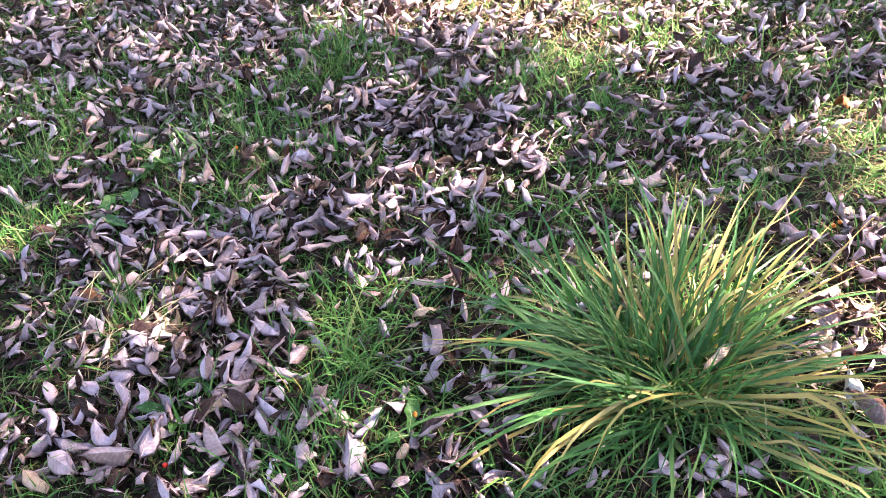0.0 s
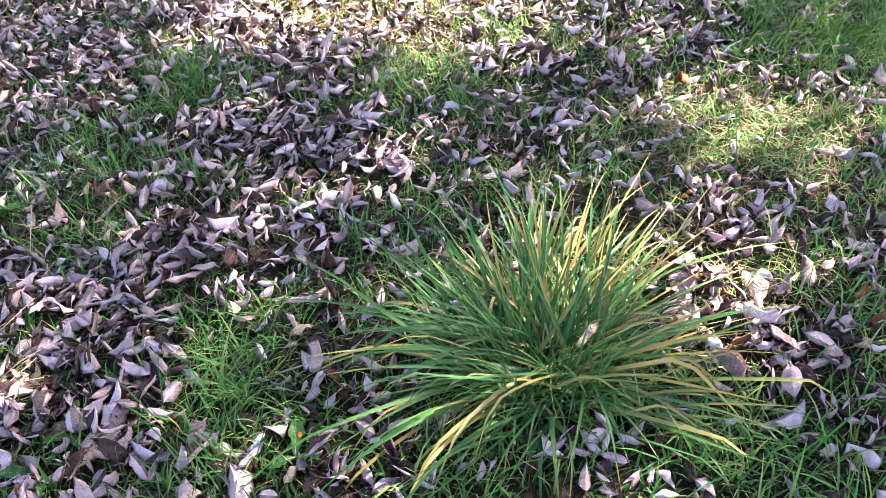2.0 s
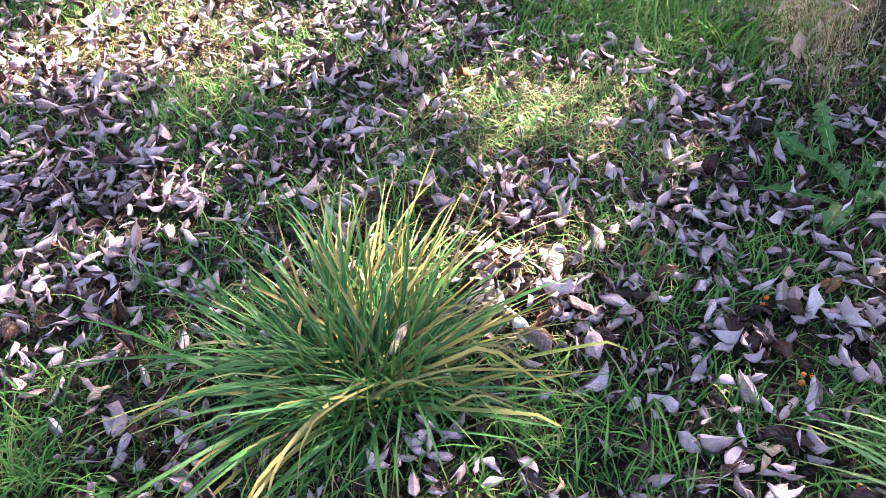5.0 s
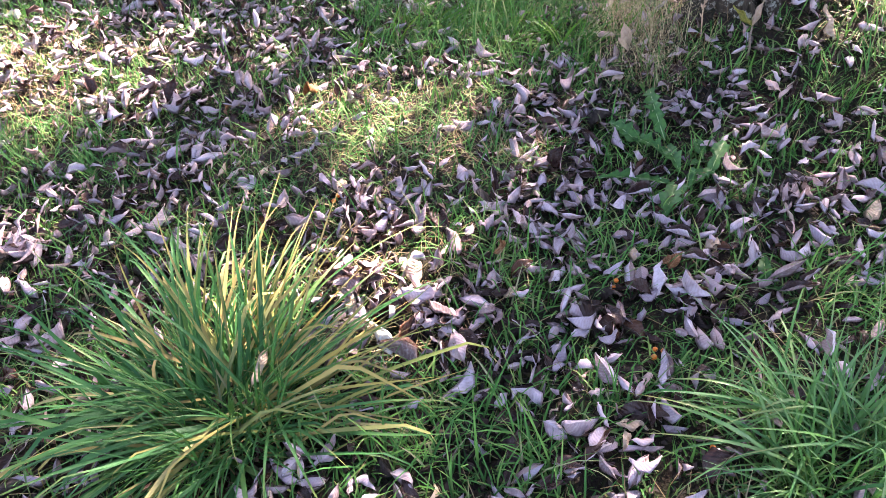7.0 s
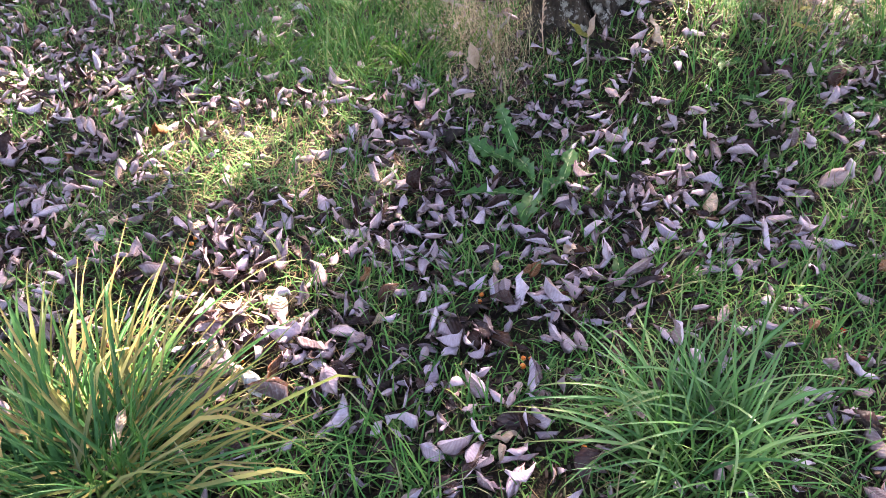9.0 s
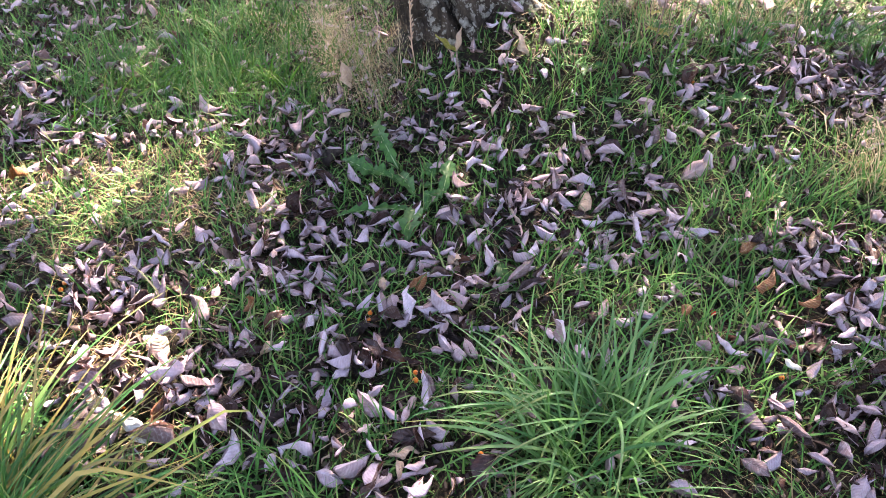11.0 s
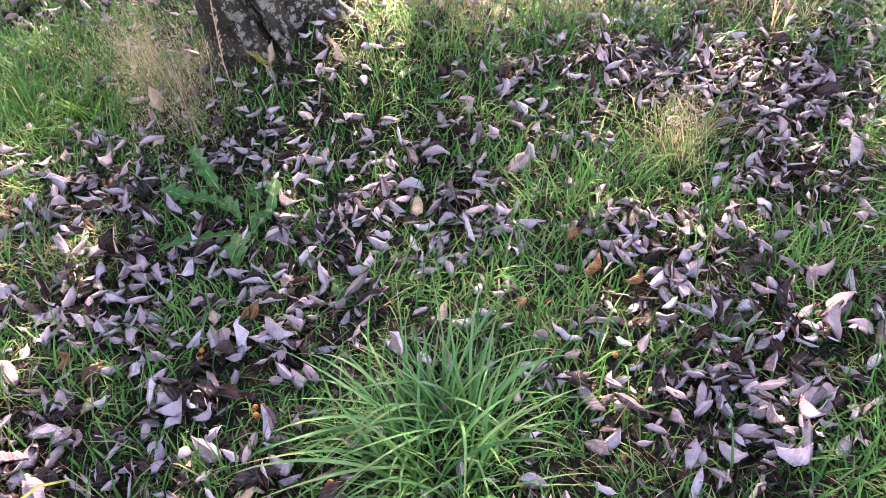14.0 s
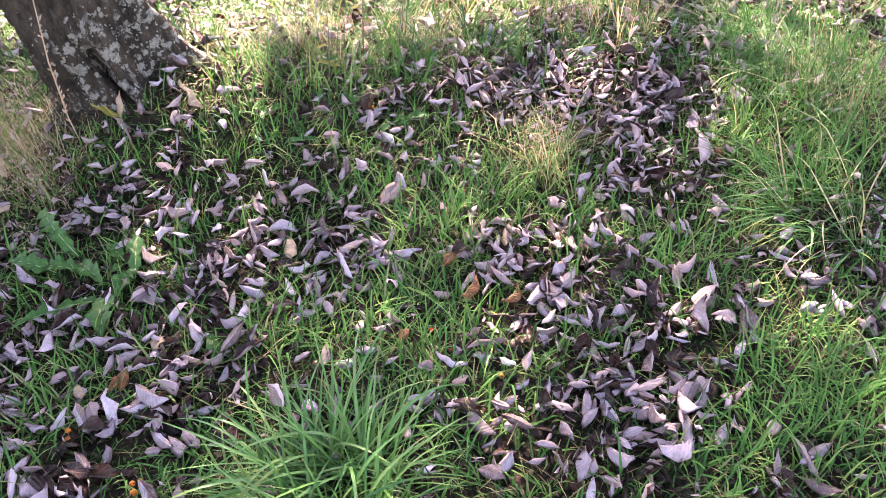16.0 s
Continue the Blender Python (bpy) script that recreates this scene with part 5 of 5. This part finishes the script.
def build_shade_tree():
    """An unseen tall tree added between the sun and the lawn; its crown is thin where sunlight comes through."""
    high = 7.0
    foot = Vector((1.0 + SUN_WAY.x / SUN_WAY.z * high, 1.0 + SUN_WAY.y / SUN_WAY.z * high, 0))
    tree = tagged(new("tree"), "unseen tall tree added for shade, with a broad thinning autumn crown", "tree")
    z = float(rise(foot.x, foot.y))
    foot += Vector((1.5, -3.6, 0))
    tree.matrix_basis = Matrix.Translation((foot.x, foot.y, z))
    made = tube([(0, 0, -0.1), (0.02, 0, 0.5), (0.05, 0.05, 2), (0.1, 0.0, 4), (0.1, 0.1, 7)], [0.34, 0.26, 0.22, 0.19, 0.12], 18, 0.15)
    part("trunk", mesh_of("trunk", made[0], made[1], BARK, made[2]), tree)
    add_limbs(tree, Vector((0.1, 0.05, 6.8)), 6, 0.06, (2.5, 4.0), 9)
    deep, leaf = 2.6, 0.056
    n = int(deep * 130 / (2 * leaf * 0.6 * leaf * 0.76))
    gx, gy = rng.uniform(-5.0, 8.0, n), rng.uniform(-4.0, 6.0, n)
    t = np.clip(0.085 + 0.02 * mottle(gx, gy, 5, 3.0) + 0.9 * field(SUN_GAPS, gx, gy, 3.0) - 0.14 * field(THICK_CROWN, gx, gy), 0.05, 0.995)
    keep = rng.random(n) < -np.log(t) / deep
    gx, gy = gx[keep], gy[keep]
    h = high + rng.uniform(-1.3, 1.3, len(gx))
    c = np.stack([gx + SUN_WAY.x / SUN_WAY.z * h - foot.x, gy + SUN_WAY.y / SUN_WAY.z * h - foot.y, h - z], 1)
    part("crown", crown_mesh(c, leaf), tree, "thin autumn crown of many small leaves")


build_tree()
build_shade_tree()


# ---- single leaves lying on the litter ----
LEAF_STYLES = {
    0: (PALE, DARK, "withered leaf with pale grey felted underside, curled on the grass", (0, 4, 5, 7)),
    1: (PALE, DARK, "rolled-up withered leaf with pale grey underside on the litter", (1, 2, 3, 6)),
    2: (PALE, DARK, "withered leaf lying with its dark brown upper side showing", (0, 4, 7)),
    3: (TAN, DARK, "withered leaf with pinkish tan underside on the litter", (0, 1, 4, 7)),
    4: (RUST, RUST, "curled rust-brown fallen leaf standing out among grey ones", (0, 5, 7)),
    5: (WHITE, YELLOW, "fresh fallen leaf, white underneath and yellow above", (0, 5)),
}
LEAF_MESHES = {}
STALK_MESHES = {}


def fallen_leaf(x, y, heading, size, style, lift, pitch, roll, pick, z=None, label=""):
    """One leaf: the blade, and its stalk as a part. heading: radians; size: length in metres."""
    up, under, words, kinds = LEAF_STYLES[style]
    k = kinds[pick % len(kinds)] + 8 * (pick // 7 % 3)
    if (k, style) not in LEAF_MESHES:
        v, f, u, m = FINE[k]
        LEAF_MESHES[k, style] = mesh_of("fallen_leaf", v, f, [up, under], u, m, crease=True)
        root = Vector(v[4])
        made = tube([root + Vector((0, 0.003, 0)), root + Vector((0.001, -0.007, -0.001)), root + Vector((0.003, -0.015, -0.003))], [0.0007, 0.0006, 0.0009], 5)
        STALK_MESHES[k] = mesh_of("stalk", made[0], made[1], TWIG, made[2])
    R = turn_of(heading, pitch, roll, style == 2)
    low = (FINE[k][0] * (size / 0.1) @ R.T)[:, 2].min()
    ob = new("fallen_leaf", LEAF_MESHES[k, style])
    foot = float(rise(x, y)) + lift if z is None else z
    ob.matrix_basis = Matrix.Translation((x, y, foot - low)) @ Matrix(R.tolist()).to_4x4() @ Matrix.Scale(size / 0.1, 4)
    tagged(ob, label or words, "leaf", "fallen leaves")
    part("stalk", STALK_MESHES[k], ob)
    return ob


def build_leaves():
    r = random.Random(21)
    for rows in PLACED_LEAVES:
        for x, y, heading, size, style in rows:
            steep = r.random() < 0.4
            fallen_leaf(x / 100, y / 100, radians(heading), (0.042 + (size / 1000 - 0.042) * 0.58), style, r.uniform(0.008, 0.022) + (0.016 if style > 3 else 0.0), r.gauss(0.0, 0.55 if steep else 0.25), r.gauss(0, 0.75 if steep else 0.3), r.randrange(400))
    fallen_leaf(0.622, 0.770, -1.75, 0.080, 5, 0.026, -0.25, 0.1, 0)
    # a small heap of large leaves beside the great tussock
    for x, y, heading, size, style, lift, pitch, roll, pick in [
            (0.672, 0.769, 0.5, 0.085, 2, 0.012, 0.35, 0.2, 0), (0.700, 0.775, -0.4, 0.070, 2, 0.018, 0.5, -0.4, 1), (0.742, 0.820, -0.5, 0.080, 0, 0.030, -0.2, 0.3, 2),
            (0.625, 0.890, 1.5, 0.082, 3, 0.022, 0.3, -0.3, 0), (0.612, 0.842, 2.3, 0.085, 3, 0.022, 0.1, 0.6, 1), (0.755, 0.762, -1.2, 0.080, 0, 0.026, 0.1, -0.5, 3),
            (0.726, 0.675, -1.9, 0.078, 0, 0.024, -0.1, 0.4, 1), (0.690, 0.850, 0.9, 0.070, 2, 0.010, 0.4, 0.3, 2), (0.655, 0.975, 0.2, 0.085, 0, 0.024, 0.1, 0.2, 0), (0.775, 0.890, 1.1, 0.078, 3, 0.024, 0.5, 0.4, 2)]:
        fallen_leaf(x, y, heading, size, style, lift, pitch, roll, pick)
    # upright leaves caught in the grass by the tree
    fallen_leaf(2.003, 0.80, 1.9, 0.10, 3, 0.0, 1.25, 0.2, 3, label="large greyish pink leaf standing upright by the tree root")
    fallen_leaf(1.725, 1.215, -1.4, 0.10, 3, 0.02, -1.2, 0.1, 0, label="long pale leaf caught upright in dry bent grass")
    fallen_leaf(1.15, 0.225, 1.2, 0.06, 0, 0.12, 1.1, 0.3, 5, label="small grey leaf caught upright in the grass tussock")
    fallen_leaf(0.40, 0.83, 0.5, 0.075, 3, 0.06, 0.4, 0.4, 1, label="pinkish brown leaf lying in the grass tussock")


# ---- berries ----
def berry(x, y, mat, label, r):
    size = r.uniform(0.0042, 0.0058)
    thing = new("berry", mesh_of("berry", *ball(size, r.uniform(0.95, 1.1))[:2], mat))
    thing.matrix_basis = pose(x, y, float(rise(x, y)) + size * 0.9 + r.uniform(0.006, 0.022), r.uniform(-70, 70), r.uniform(-70, 70), r.uniform(0, 360))
    made = tube([(0, 0, size * 0.86), (0, 0, size * 1.12)], [size * 0.32, size * 0.18], 6)
    part("calyx", mesh_of("calyx", made[0], made[1], CALYX), thing, "dark dried calyx")
    return tagged(thing, label, "berry", "fallen berries")


def build_berries():
    r = random.Random(4)
    for x, y in [(-0.69, 1.72), (-0.70, 1.735), (-0.678, 1.734), (0.774, 1.237), (0.790, 1.244), (-0.161, 0.785), (-0.150, 0.776), (-0.166, 0.797), (0.268, 1.069), (0.283, 1.052),
                 (0.643, 0.868), (0.669, 0.866), (0.652, 0.856), (1.077, 0.618), (1.089, 0.622), (1.017, 0.452), (1.021, 0.438), (1.002, 0.441), (0.939, 0.254), (1.859, -0.709), (2.2, 0.376), (1.383, -0.122), (1.309, -0.287)]:
        berry(x, y, BERRY, "small orange berry lying among the fallen leaves", r)
    for x, y in [(0.825, 1.205), (1.786, -0.744), (-0.604, 0.699), (1.476, 0.04)]:
        berry(x, y, REDBERRY, "small bright red berry lying among the fallen leaves", r)


# ---- herbs ----
def herb_leaf(length, width, lobes, arch, seed, tooth=0.6, fat=0.9):
    """A leaf with toothed lobes, root at the origin, lying along +x and arching over; its blade is creased along the midrib."""
    r = random.Random(seed)
    rows = max(14, lobes * 8)
    t = np.linspace(0, 1, rows + 1)
    body = np.sin(np.pi * t ** fat * 0.97 + 0.03) ** 0.8
    phase = t * lobes * (1 - 0.25 * t) + r.random() + 0.12 * np.sin(11 * t + r.uniform(0, 6))
    size = np.array([r.uniform(0.75, 1.15) for _ in range(lobes + 3)])
    saw = (1 - tooth * (phase % 1.0) ** 0.8) * size[np.floor(phase).astype(int)] if lobes else np.ones_like(t)
    half = np.maximum(width * 0.5 * body * saw, 0.0012)
    half[-1] = 0.0004
    ang = arch[0] - arch[1] * t
    x = np.concatenate([[0], np.cumsum(np.cos(ang[:-1]) * length / rows)])
    z = np.concatenate([[0], np.cumsum(np.sin(ang[:-1]) * length / rows)])
    vs, uv = [], []
    for s in (-1, -0.5, 0, 0.5, 1):
        wob = (0.22 * half * np.sin(9 * t + s * 2 + r.uniform(0, 6)) + 0.20 * half * np.sin(26 * t + r.uniform(0, 6))) * abs(s) + 0.08 * half * np.sin(34 * t + 5 * s)
        shift = 0.25 * half * abs(s)
        vs.append(np.stack([x + shift * np.cos(ang), s * half, z + 0.55 * half * abs(s) + wob], 1))
        uv.append(np.stack([np.full_like(t, (s + 1) / 2), t], 1))
    v = np.stack(vs, 1).reshape(-1, 3)
    i = (np.arange(rows)[:, None] * 5 + np.arange(4)[None]).ravel()
    f = np.stack([i, i + 1, i + 6, i + 5], 1)
    rib = tube([(a, 0, b - 0.0004) for a, b in zip(x[::3], z[::3])], list(np.linspace(0.0016, 0.0005, len(x[::3]))), 5)
    return mesh_of("leaf", v, f, HERB, np.stack(uv, 1).reshape(-1, 2)), mesh_of("midrib", rib[0], rib[1], HERBRIB)


def herb(label, category, x, y, leaves, seed, tooth=0.6, fat=0.9):
    """leaves: heading in degrees, length, width, lobes, rise and fall in radians, root dx, dy."""
    thing = tagged(new(category.replace(" ", "_")), label, category)
    z = float(rise(x, y))
    thing.matrix_basis = pose(x, y, z)
    for i, (head, length, width, lobes, up, fall, dx, dy) in enumerate(leaves):
        me, rib = herb_leaf(length, width, lobes, (up, fall), seed + i, tooth, fat)
        ob = part("leaf", me, thing, "", pose(dx, dy, float(rise(x + dx, y + dy)) - z + 0.012, random.Random(seed + i).uniform(-25, 25), 0, head))
        part("midrib", rib, ob)
    return thing


def build_herbs():
    herb("green dandelion rosette with lobed leaves among leaves and grass", "dandelion", 1.48, 0.84,
         [(50, 0.19, 0.062, 8, 0.85, 1.2, 0.045, 0.045), (87, 0.12, 0.055, 6, 0.65, 1.0, -0.01, 0.07), (-90, 0.13, 0.05, 7, 0.5, 0.9, -0.005, 0.12), (137, 0.19, 0.045, 8, 0.4, 0.6, -0.063, -0.086),
          (-156, 0.15, 0.07, 3, 0.5, 1.0, -0.046, -0.09), (-6, 0.09, 0.055, 3, 0.6, 0.9, -0.054, -0.11), (-121, 0.12, 0.05, 3, 0.5, 0.9, 0.027, 0.03), (25, 0.12, 0.05, 3, 0.7, 0.8, 0.01, -0.117)], 31)
    herb("light green toothed dock leaves between grass blades", "dock", -0.96, 1.59, [(35, 0.13, 0.06, 5, 0.5, 0.7, 0.0, 0.0), (-60, 0.12, 0.045, 5, 0.4, 0.6, 0.0, -0.02), (150, 0.10, 0.04, 4, 0.5, 0.8, 0.0, 0.0)], 41, 0.25)
    herb("light green toothed dock leaves between grass blades", "dock", -1.00, 1.44, [(-30, 0.12, 0.045, 5, 0.4, 0.6, 0.0, 0.0), (-75, 0.10, 0.04, 4, 0.5, 0.8, 0.0, 0.0), (80, 0.09, 0.04, 4, 0.5, 0.8, 0.0, 0.0)], 44, 0.3)
    small = [(-0.581, 0.883, 80), (-0.622, 0.811, 170), (-0.163, 0.741, 90), (1.529, 0.768, 60), (2.19, 0.43, 30), (2.142, 0.314, -70), (1.999, 0.509, 20), (2.17, 0.281, -60), (1.30, 0.42, 40), (2.05, 0.62, 200)]
    for i, (x, y, head) in enumerate(small):
        herb("small bright green weed seedling with a few tender leaves", "weed", x, y,
             [(head, 0.075, 0.028, 3, 0.6, 0.7, 0.0, 0.0), (head + 110, 0.05, 0.022, 2, 0.5, 0.7, 0.0, 0.0), (head - 120, 0.05, 0.022, 2, 0.5, 0.7, 0.0, 0.0)], 60 + 5 * i, 0.2)


# ---- dry stems, twigs and shoots ----
def stem(name, label, category, path, radii, mat, sides=6):
    made = tube(path, radii, sides, 0.15)
    ob = new(name, mesh_of(name, made[0], made[1], mat, made[2]))
    return tagged(ob, label, category)


def build_stems():
    for (x0, y0), (x1, y1), lift in [((-0.789, 1.416), (-0.819, 1.64), 0.05), ((-0.978, 1.015), (-0.861, 1.029), 0.03), ((-0.861, 1.007), (-0.843, 1.19), 0.045), ((-0.846, 0.848), (-0.803, 0.797), 0.02),
                                     ((2.30, 0.069), (2.115, 0.005), 0.07), ((2.33, -0.038), (2.154, -0.11), 0.08)]:
        a = Vector((x0, y0, float(rise(x0, y0)) + 0.008))
        b = Vector((x1, y1, float(rise(x1, y1)) + lift))
        mid = (a + b) / 2 + Vector((0.006, -0.005, 0.012))
        stem("straw", "thin bleached straw lying across the grass", "straw", [a, mid, b], [0.0016, 0.0014, 0.0010], WISP, 5)
    r = random.Random(17)
    for i in range(16):
        x0, y0, a, far = -0.86 + r.gauss(0, 0.05), 1.06 + r.gauss(0, 0.07), r.gauss(0.9, 0.5), r.uniform(0.09, 0.22)
        x1, y1 = x0 + far * math.cos(a), y0 + far * math.sin(a)
        a, b = Vector((x0, y0, float(rise(x0, y0)) + 0.012)), Vector((x1, y1, float(rise(x1, y1)) + r.uniform(0.02, 0.06)))
        stem("straw", "thin bleached straw lying across the grass", "straw", [a, (a + b) / 2 + Vector((0, 0.004, r.uniform(0.0, 0.02))), b], [0.0013, 0.0012, 0.0008], WISP, 5)
    for (x0, y0), (x1, y1), thick, lift in [((0.687, 0.846), (0.781, 0.918), 0.004, 0.05), ((0.128, 1.022), (0.253, 0.991), 0.003, 0.06)]:
        a, b = Vector((x0, y0, float(rise(x0, y0)) + 0.012)), Vector((x1, y1, float(rise(x1, y1)) + lift))
        stem("fallen_twig", "short knobbly grey twig fallen on the leaves", "twig", [a, a.lerp(b, 0.3) + Vector((0.003, 0.004, 0.004)), a.lerp(b, 0.65) - Vector((0.003, 0.0, 0.003)), b], [thick, thick * 0.8, thick * 0.9, thick * 0.6], TWIG, 7)
    # the tall dry stalk before the trunk, with its buds
    x, y = 1.87, 1.078
    z = float(rise(x, y))
    stalk = tagged(new("dry_stalk"), "tall dry reddish plant stalk with tiny buds by the trunk", "stalk")
    stalk.matrix_basis = pose(x, y, z - 0.01)
    path = [Vector((0, 0, 0)), Vector((-0.006, 0.006, 0.09)), Vector((-0.005, 0.005, 0.18)), Vector((-0.004, 0.005, 0.24)), Vector((0.006, -0.007, 0.39)), Vector((0.02, -0.02, 0.55))]
    made = tube(path, [0.0021, 0.0019, 0.0018, 0.0017, 0.0014, 0.001], 7, 0.1)
    part("stem", mesh_of("stem", made[0], made[1], STALK, made[2]), stalk)
    r = random.Random(8)
    for i in range(26):
        t = r.uniform(0.15, 0.98) * 5
        k = min(int(t), 4)
        p = path[k].lerp(path[k + 1], t - k)
        a = r.uniform(0, 6.28)
        tip = p + Vector((0.010 * math.cos(a), 0.010 * math.sin(a), 0.012))
        made = tube([p, p.lerp(tip, 0.6), tip], [0.0007, 0.0022, 0.0006], 5)
        part("bud", mesh_of("bud", made[0], made[1], STALK, made[2]), stalk)
    # a seedling twig with two leaves left
    x, y = 1.874, 0.93
    z = float(rise(x, y))
    twig = tagged(new("seedling_twig"), "bare seedling twig with one grey and one olive leaf", "twig")
    twig.matrix_basis = pose(x, y, z - 0.008)
    made = tube([(0.0, 0.0, 0), (0.0, 0.0, 0.04), (-0.003, 0.004, 0.07), (-0.003, 0.004, 0.10)], [0.0034, 0.003, 0.0026, 0.0020], 7, 0.2)
    part("stem", mesh_of("stem", made[0], made[1], TWIG, made[2]), twig)
    for mats, way, length, words in (([TAN, PALE], (0.006, -0.008, 0.07), 0.072, "greyish pink leaf"), ([OLIVE, OLIVE], (-0.034, 0.039, 0.06), 0.082, "olive leaf")):
        v, f, u, m = FINE[7]
        head = math.atan2(way[1], way[0])
        pitch = math.atan2(way[2], math.hypot(way[0], way[1]))
        turn = Matrix(turn_of(head, pitch, 0.9, False).tolist()).to_4x4()
        size = length / 0.1
        root = Vector((-0.003, 0.004, 0.098)) - turn @ (Vector((0, -0.045, 0)) * size)
        part("leaf", mesh_of("leaf", v, f, mats, u, m), twig, words, Matrix.Translation(root) @ turn @ Matrix.Diagonal((size * 0.6, size, size, 1)))
    # thin dark shoots of a young shrub
    for i, (x, y, tall) in enumerate([(2.28, 0.53, 0.22), (2.47, 0.486, 0.34), (2.65, 0.412, 0.36)]):
        z = float(rise(x, y))
        shoot = tagged(new("shrub_shoot"), "thin dark shrub shoot with small yellowing leaves", "shrub shoot", "shrub shoots")
        shoot.matrix_basis = pose(x, y, z - 0.01)
        path = [Vector((0, 0, 0)), Vector((0.006, -0.01, tall * 0.5)), Vector((0.0, -0.018, tall))]
        made = tube(path, [0.0026, 0.002, 0.0012], 6, 0.1)
        part("stem", mesh_of("stem", made[0], made[1], TWIG, made[2]), shoot)
        r = random.Random(70 + i)
        for k in range(9):
            p = path[0].lerp(path[2], r.uniform(0.2, 0.95))
            me, rib = herb_leaf(0.035, 0.022, 2, (0.3, 0.6), 300 + 20 * i + k, 0.15)
            me.materials[0] = OLIVE if r.random() < 0.55 else HERB
            part("leaf", me, shoot, "", Matrix.Translation(p) @ pose(0, 0, 0, 0, 0, r.uniform(0, 360)))


def bent_grass(x, y, count, tall, seed, lean):
    """A clump of fine bent grass: hair-thin stems with airy seed heads."""
    r = np.random.default_rng(seed)
    thing = tagged(new("bent_grass"), "airy clump of dry straw-coloured bent grass with seed heads", "dry grass", "bent grass clumps")
    z0 = float(rise(x, y))
    thing.matrix_basis = pose(x, y, z0 - 0.005)
    bx, by = r.normal(0, 0.06, count), r.normal(0, 0.06, count)
    bz = rise(x + bx, y + by) - z0
    head = lean + r.normal(0, 0.9, count)
    tip_len = tall * r.uniform(0.6, 1.1, count)
    ln, cu = np.abs(r.normal(0.3, 0.3, count)), r.uniform(0.2, 1.1, count)
    made = blades(bx, by, bz, tip_len, np.full(count, 0.0011), head, ln, cu, 4)
    part("stems", mesh_of("stems", made[0], made[1], WISP, made[2]), thing)
    ends = made[0].reshape(count, 9, 3)
    m = 3 * count
    fx, fy = r.normal(0, 0.055, m), r.normal(0, 0.055, m)
    foot = blades(fx, fy, rise(x + fx, y + fy) - z0, r.uniform(0.04, 0.13, m), r.uniform(0.0012, 0.0024, m), r.uniform(0, 6.28, m), np.abs(r.normal(0.6, 0.4, m)), r.uniform(0.2, 1.3, m), 3)
    part("matted_foot", mesh_of("matted_foot", foot[0], foot[1], THATCH, foot[2]), thing, "brown matted dead blades")
    pieces = []
    for i in range(count):
        top, below = ends[i, 8], 0.5 * (ends[i, 2] + ends[i, 6])
        n = 38
        t = r.uniform(0, 1, n)
        c = below + (top - below) * t[:, None] + r.normal(0, 1, (n, 3)) * (0.028 * (1 - 0.6 * t))[:, None]
        a = r.uniform(0, 6.28, n)
        pieces.append(blades(c[:, 0], c[:, 1], c[:, 2], r.uniform(0.003, 0.011, n), r.uniform(0.0006, 0.0015, n), a, r.uniform(0.2, 1.5, n), r.uniform(0, 0.5, n), 2))
    v, f, u = join(pieces)
    part("seed_heads", mesh_of("seed_heads", v, f, WISP, u), thing, "pale airy seed heads")


build_leaves()
build_berries()
build_herbs()
build_stems()
for gx, gy, gn, gt, gs, gl in [(1.80, 1.17, 60, 0.24, 1, 2.6), (1.87, 1.30, 60, 0.26, 2, 2.2), (1.93, 1.45, 50, 0.25, 3, 2.0), (1.72, 1.10, 40, 0.18, 4, 3.4), (2.12, -0.12, 34, 0.20, 5, 1.0), (2.42, 0.62, 40, 0.16, 6, 1.0), (2.62, 0.30, 40, 0.20, 7, 1.5), (2.90, -0.10, 40, 0.22, 8, 1.2), (2.5, -0.9, 30, 0.3, 9, 2.0)]:
    bent_grass(gx, gy, gn, gt, gs, gl)
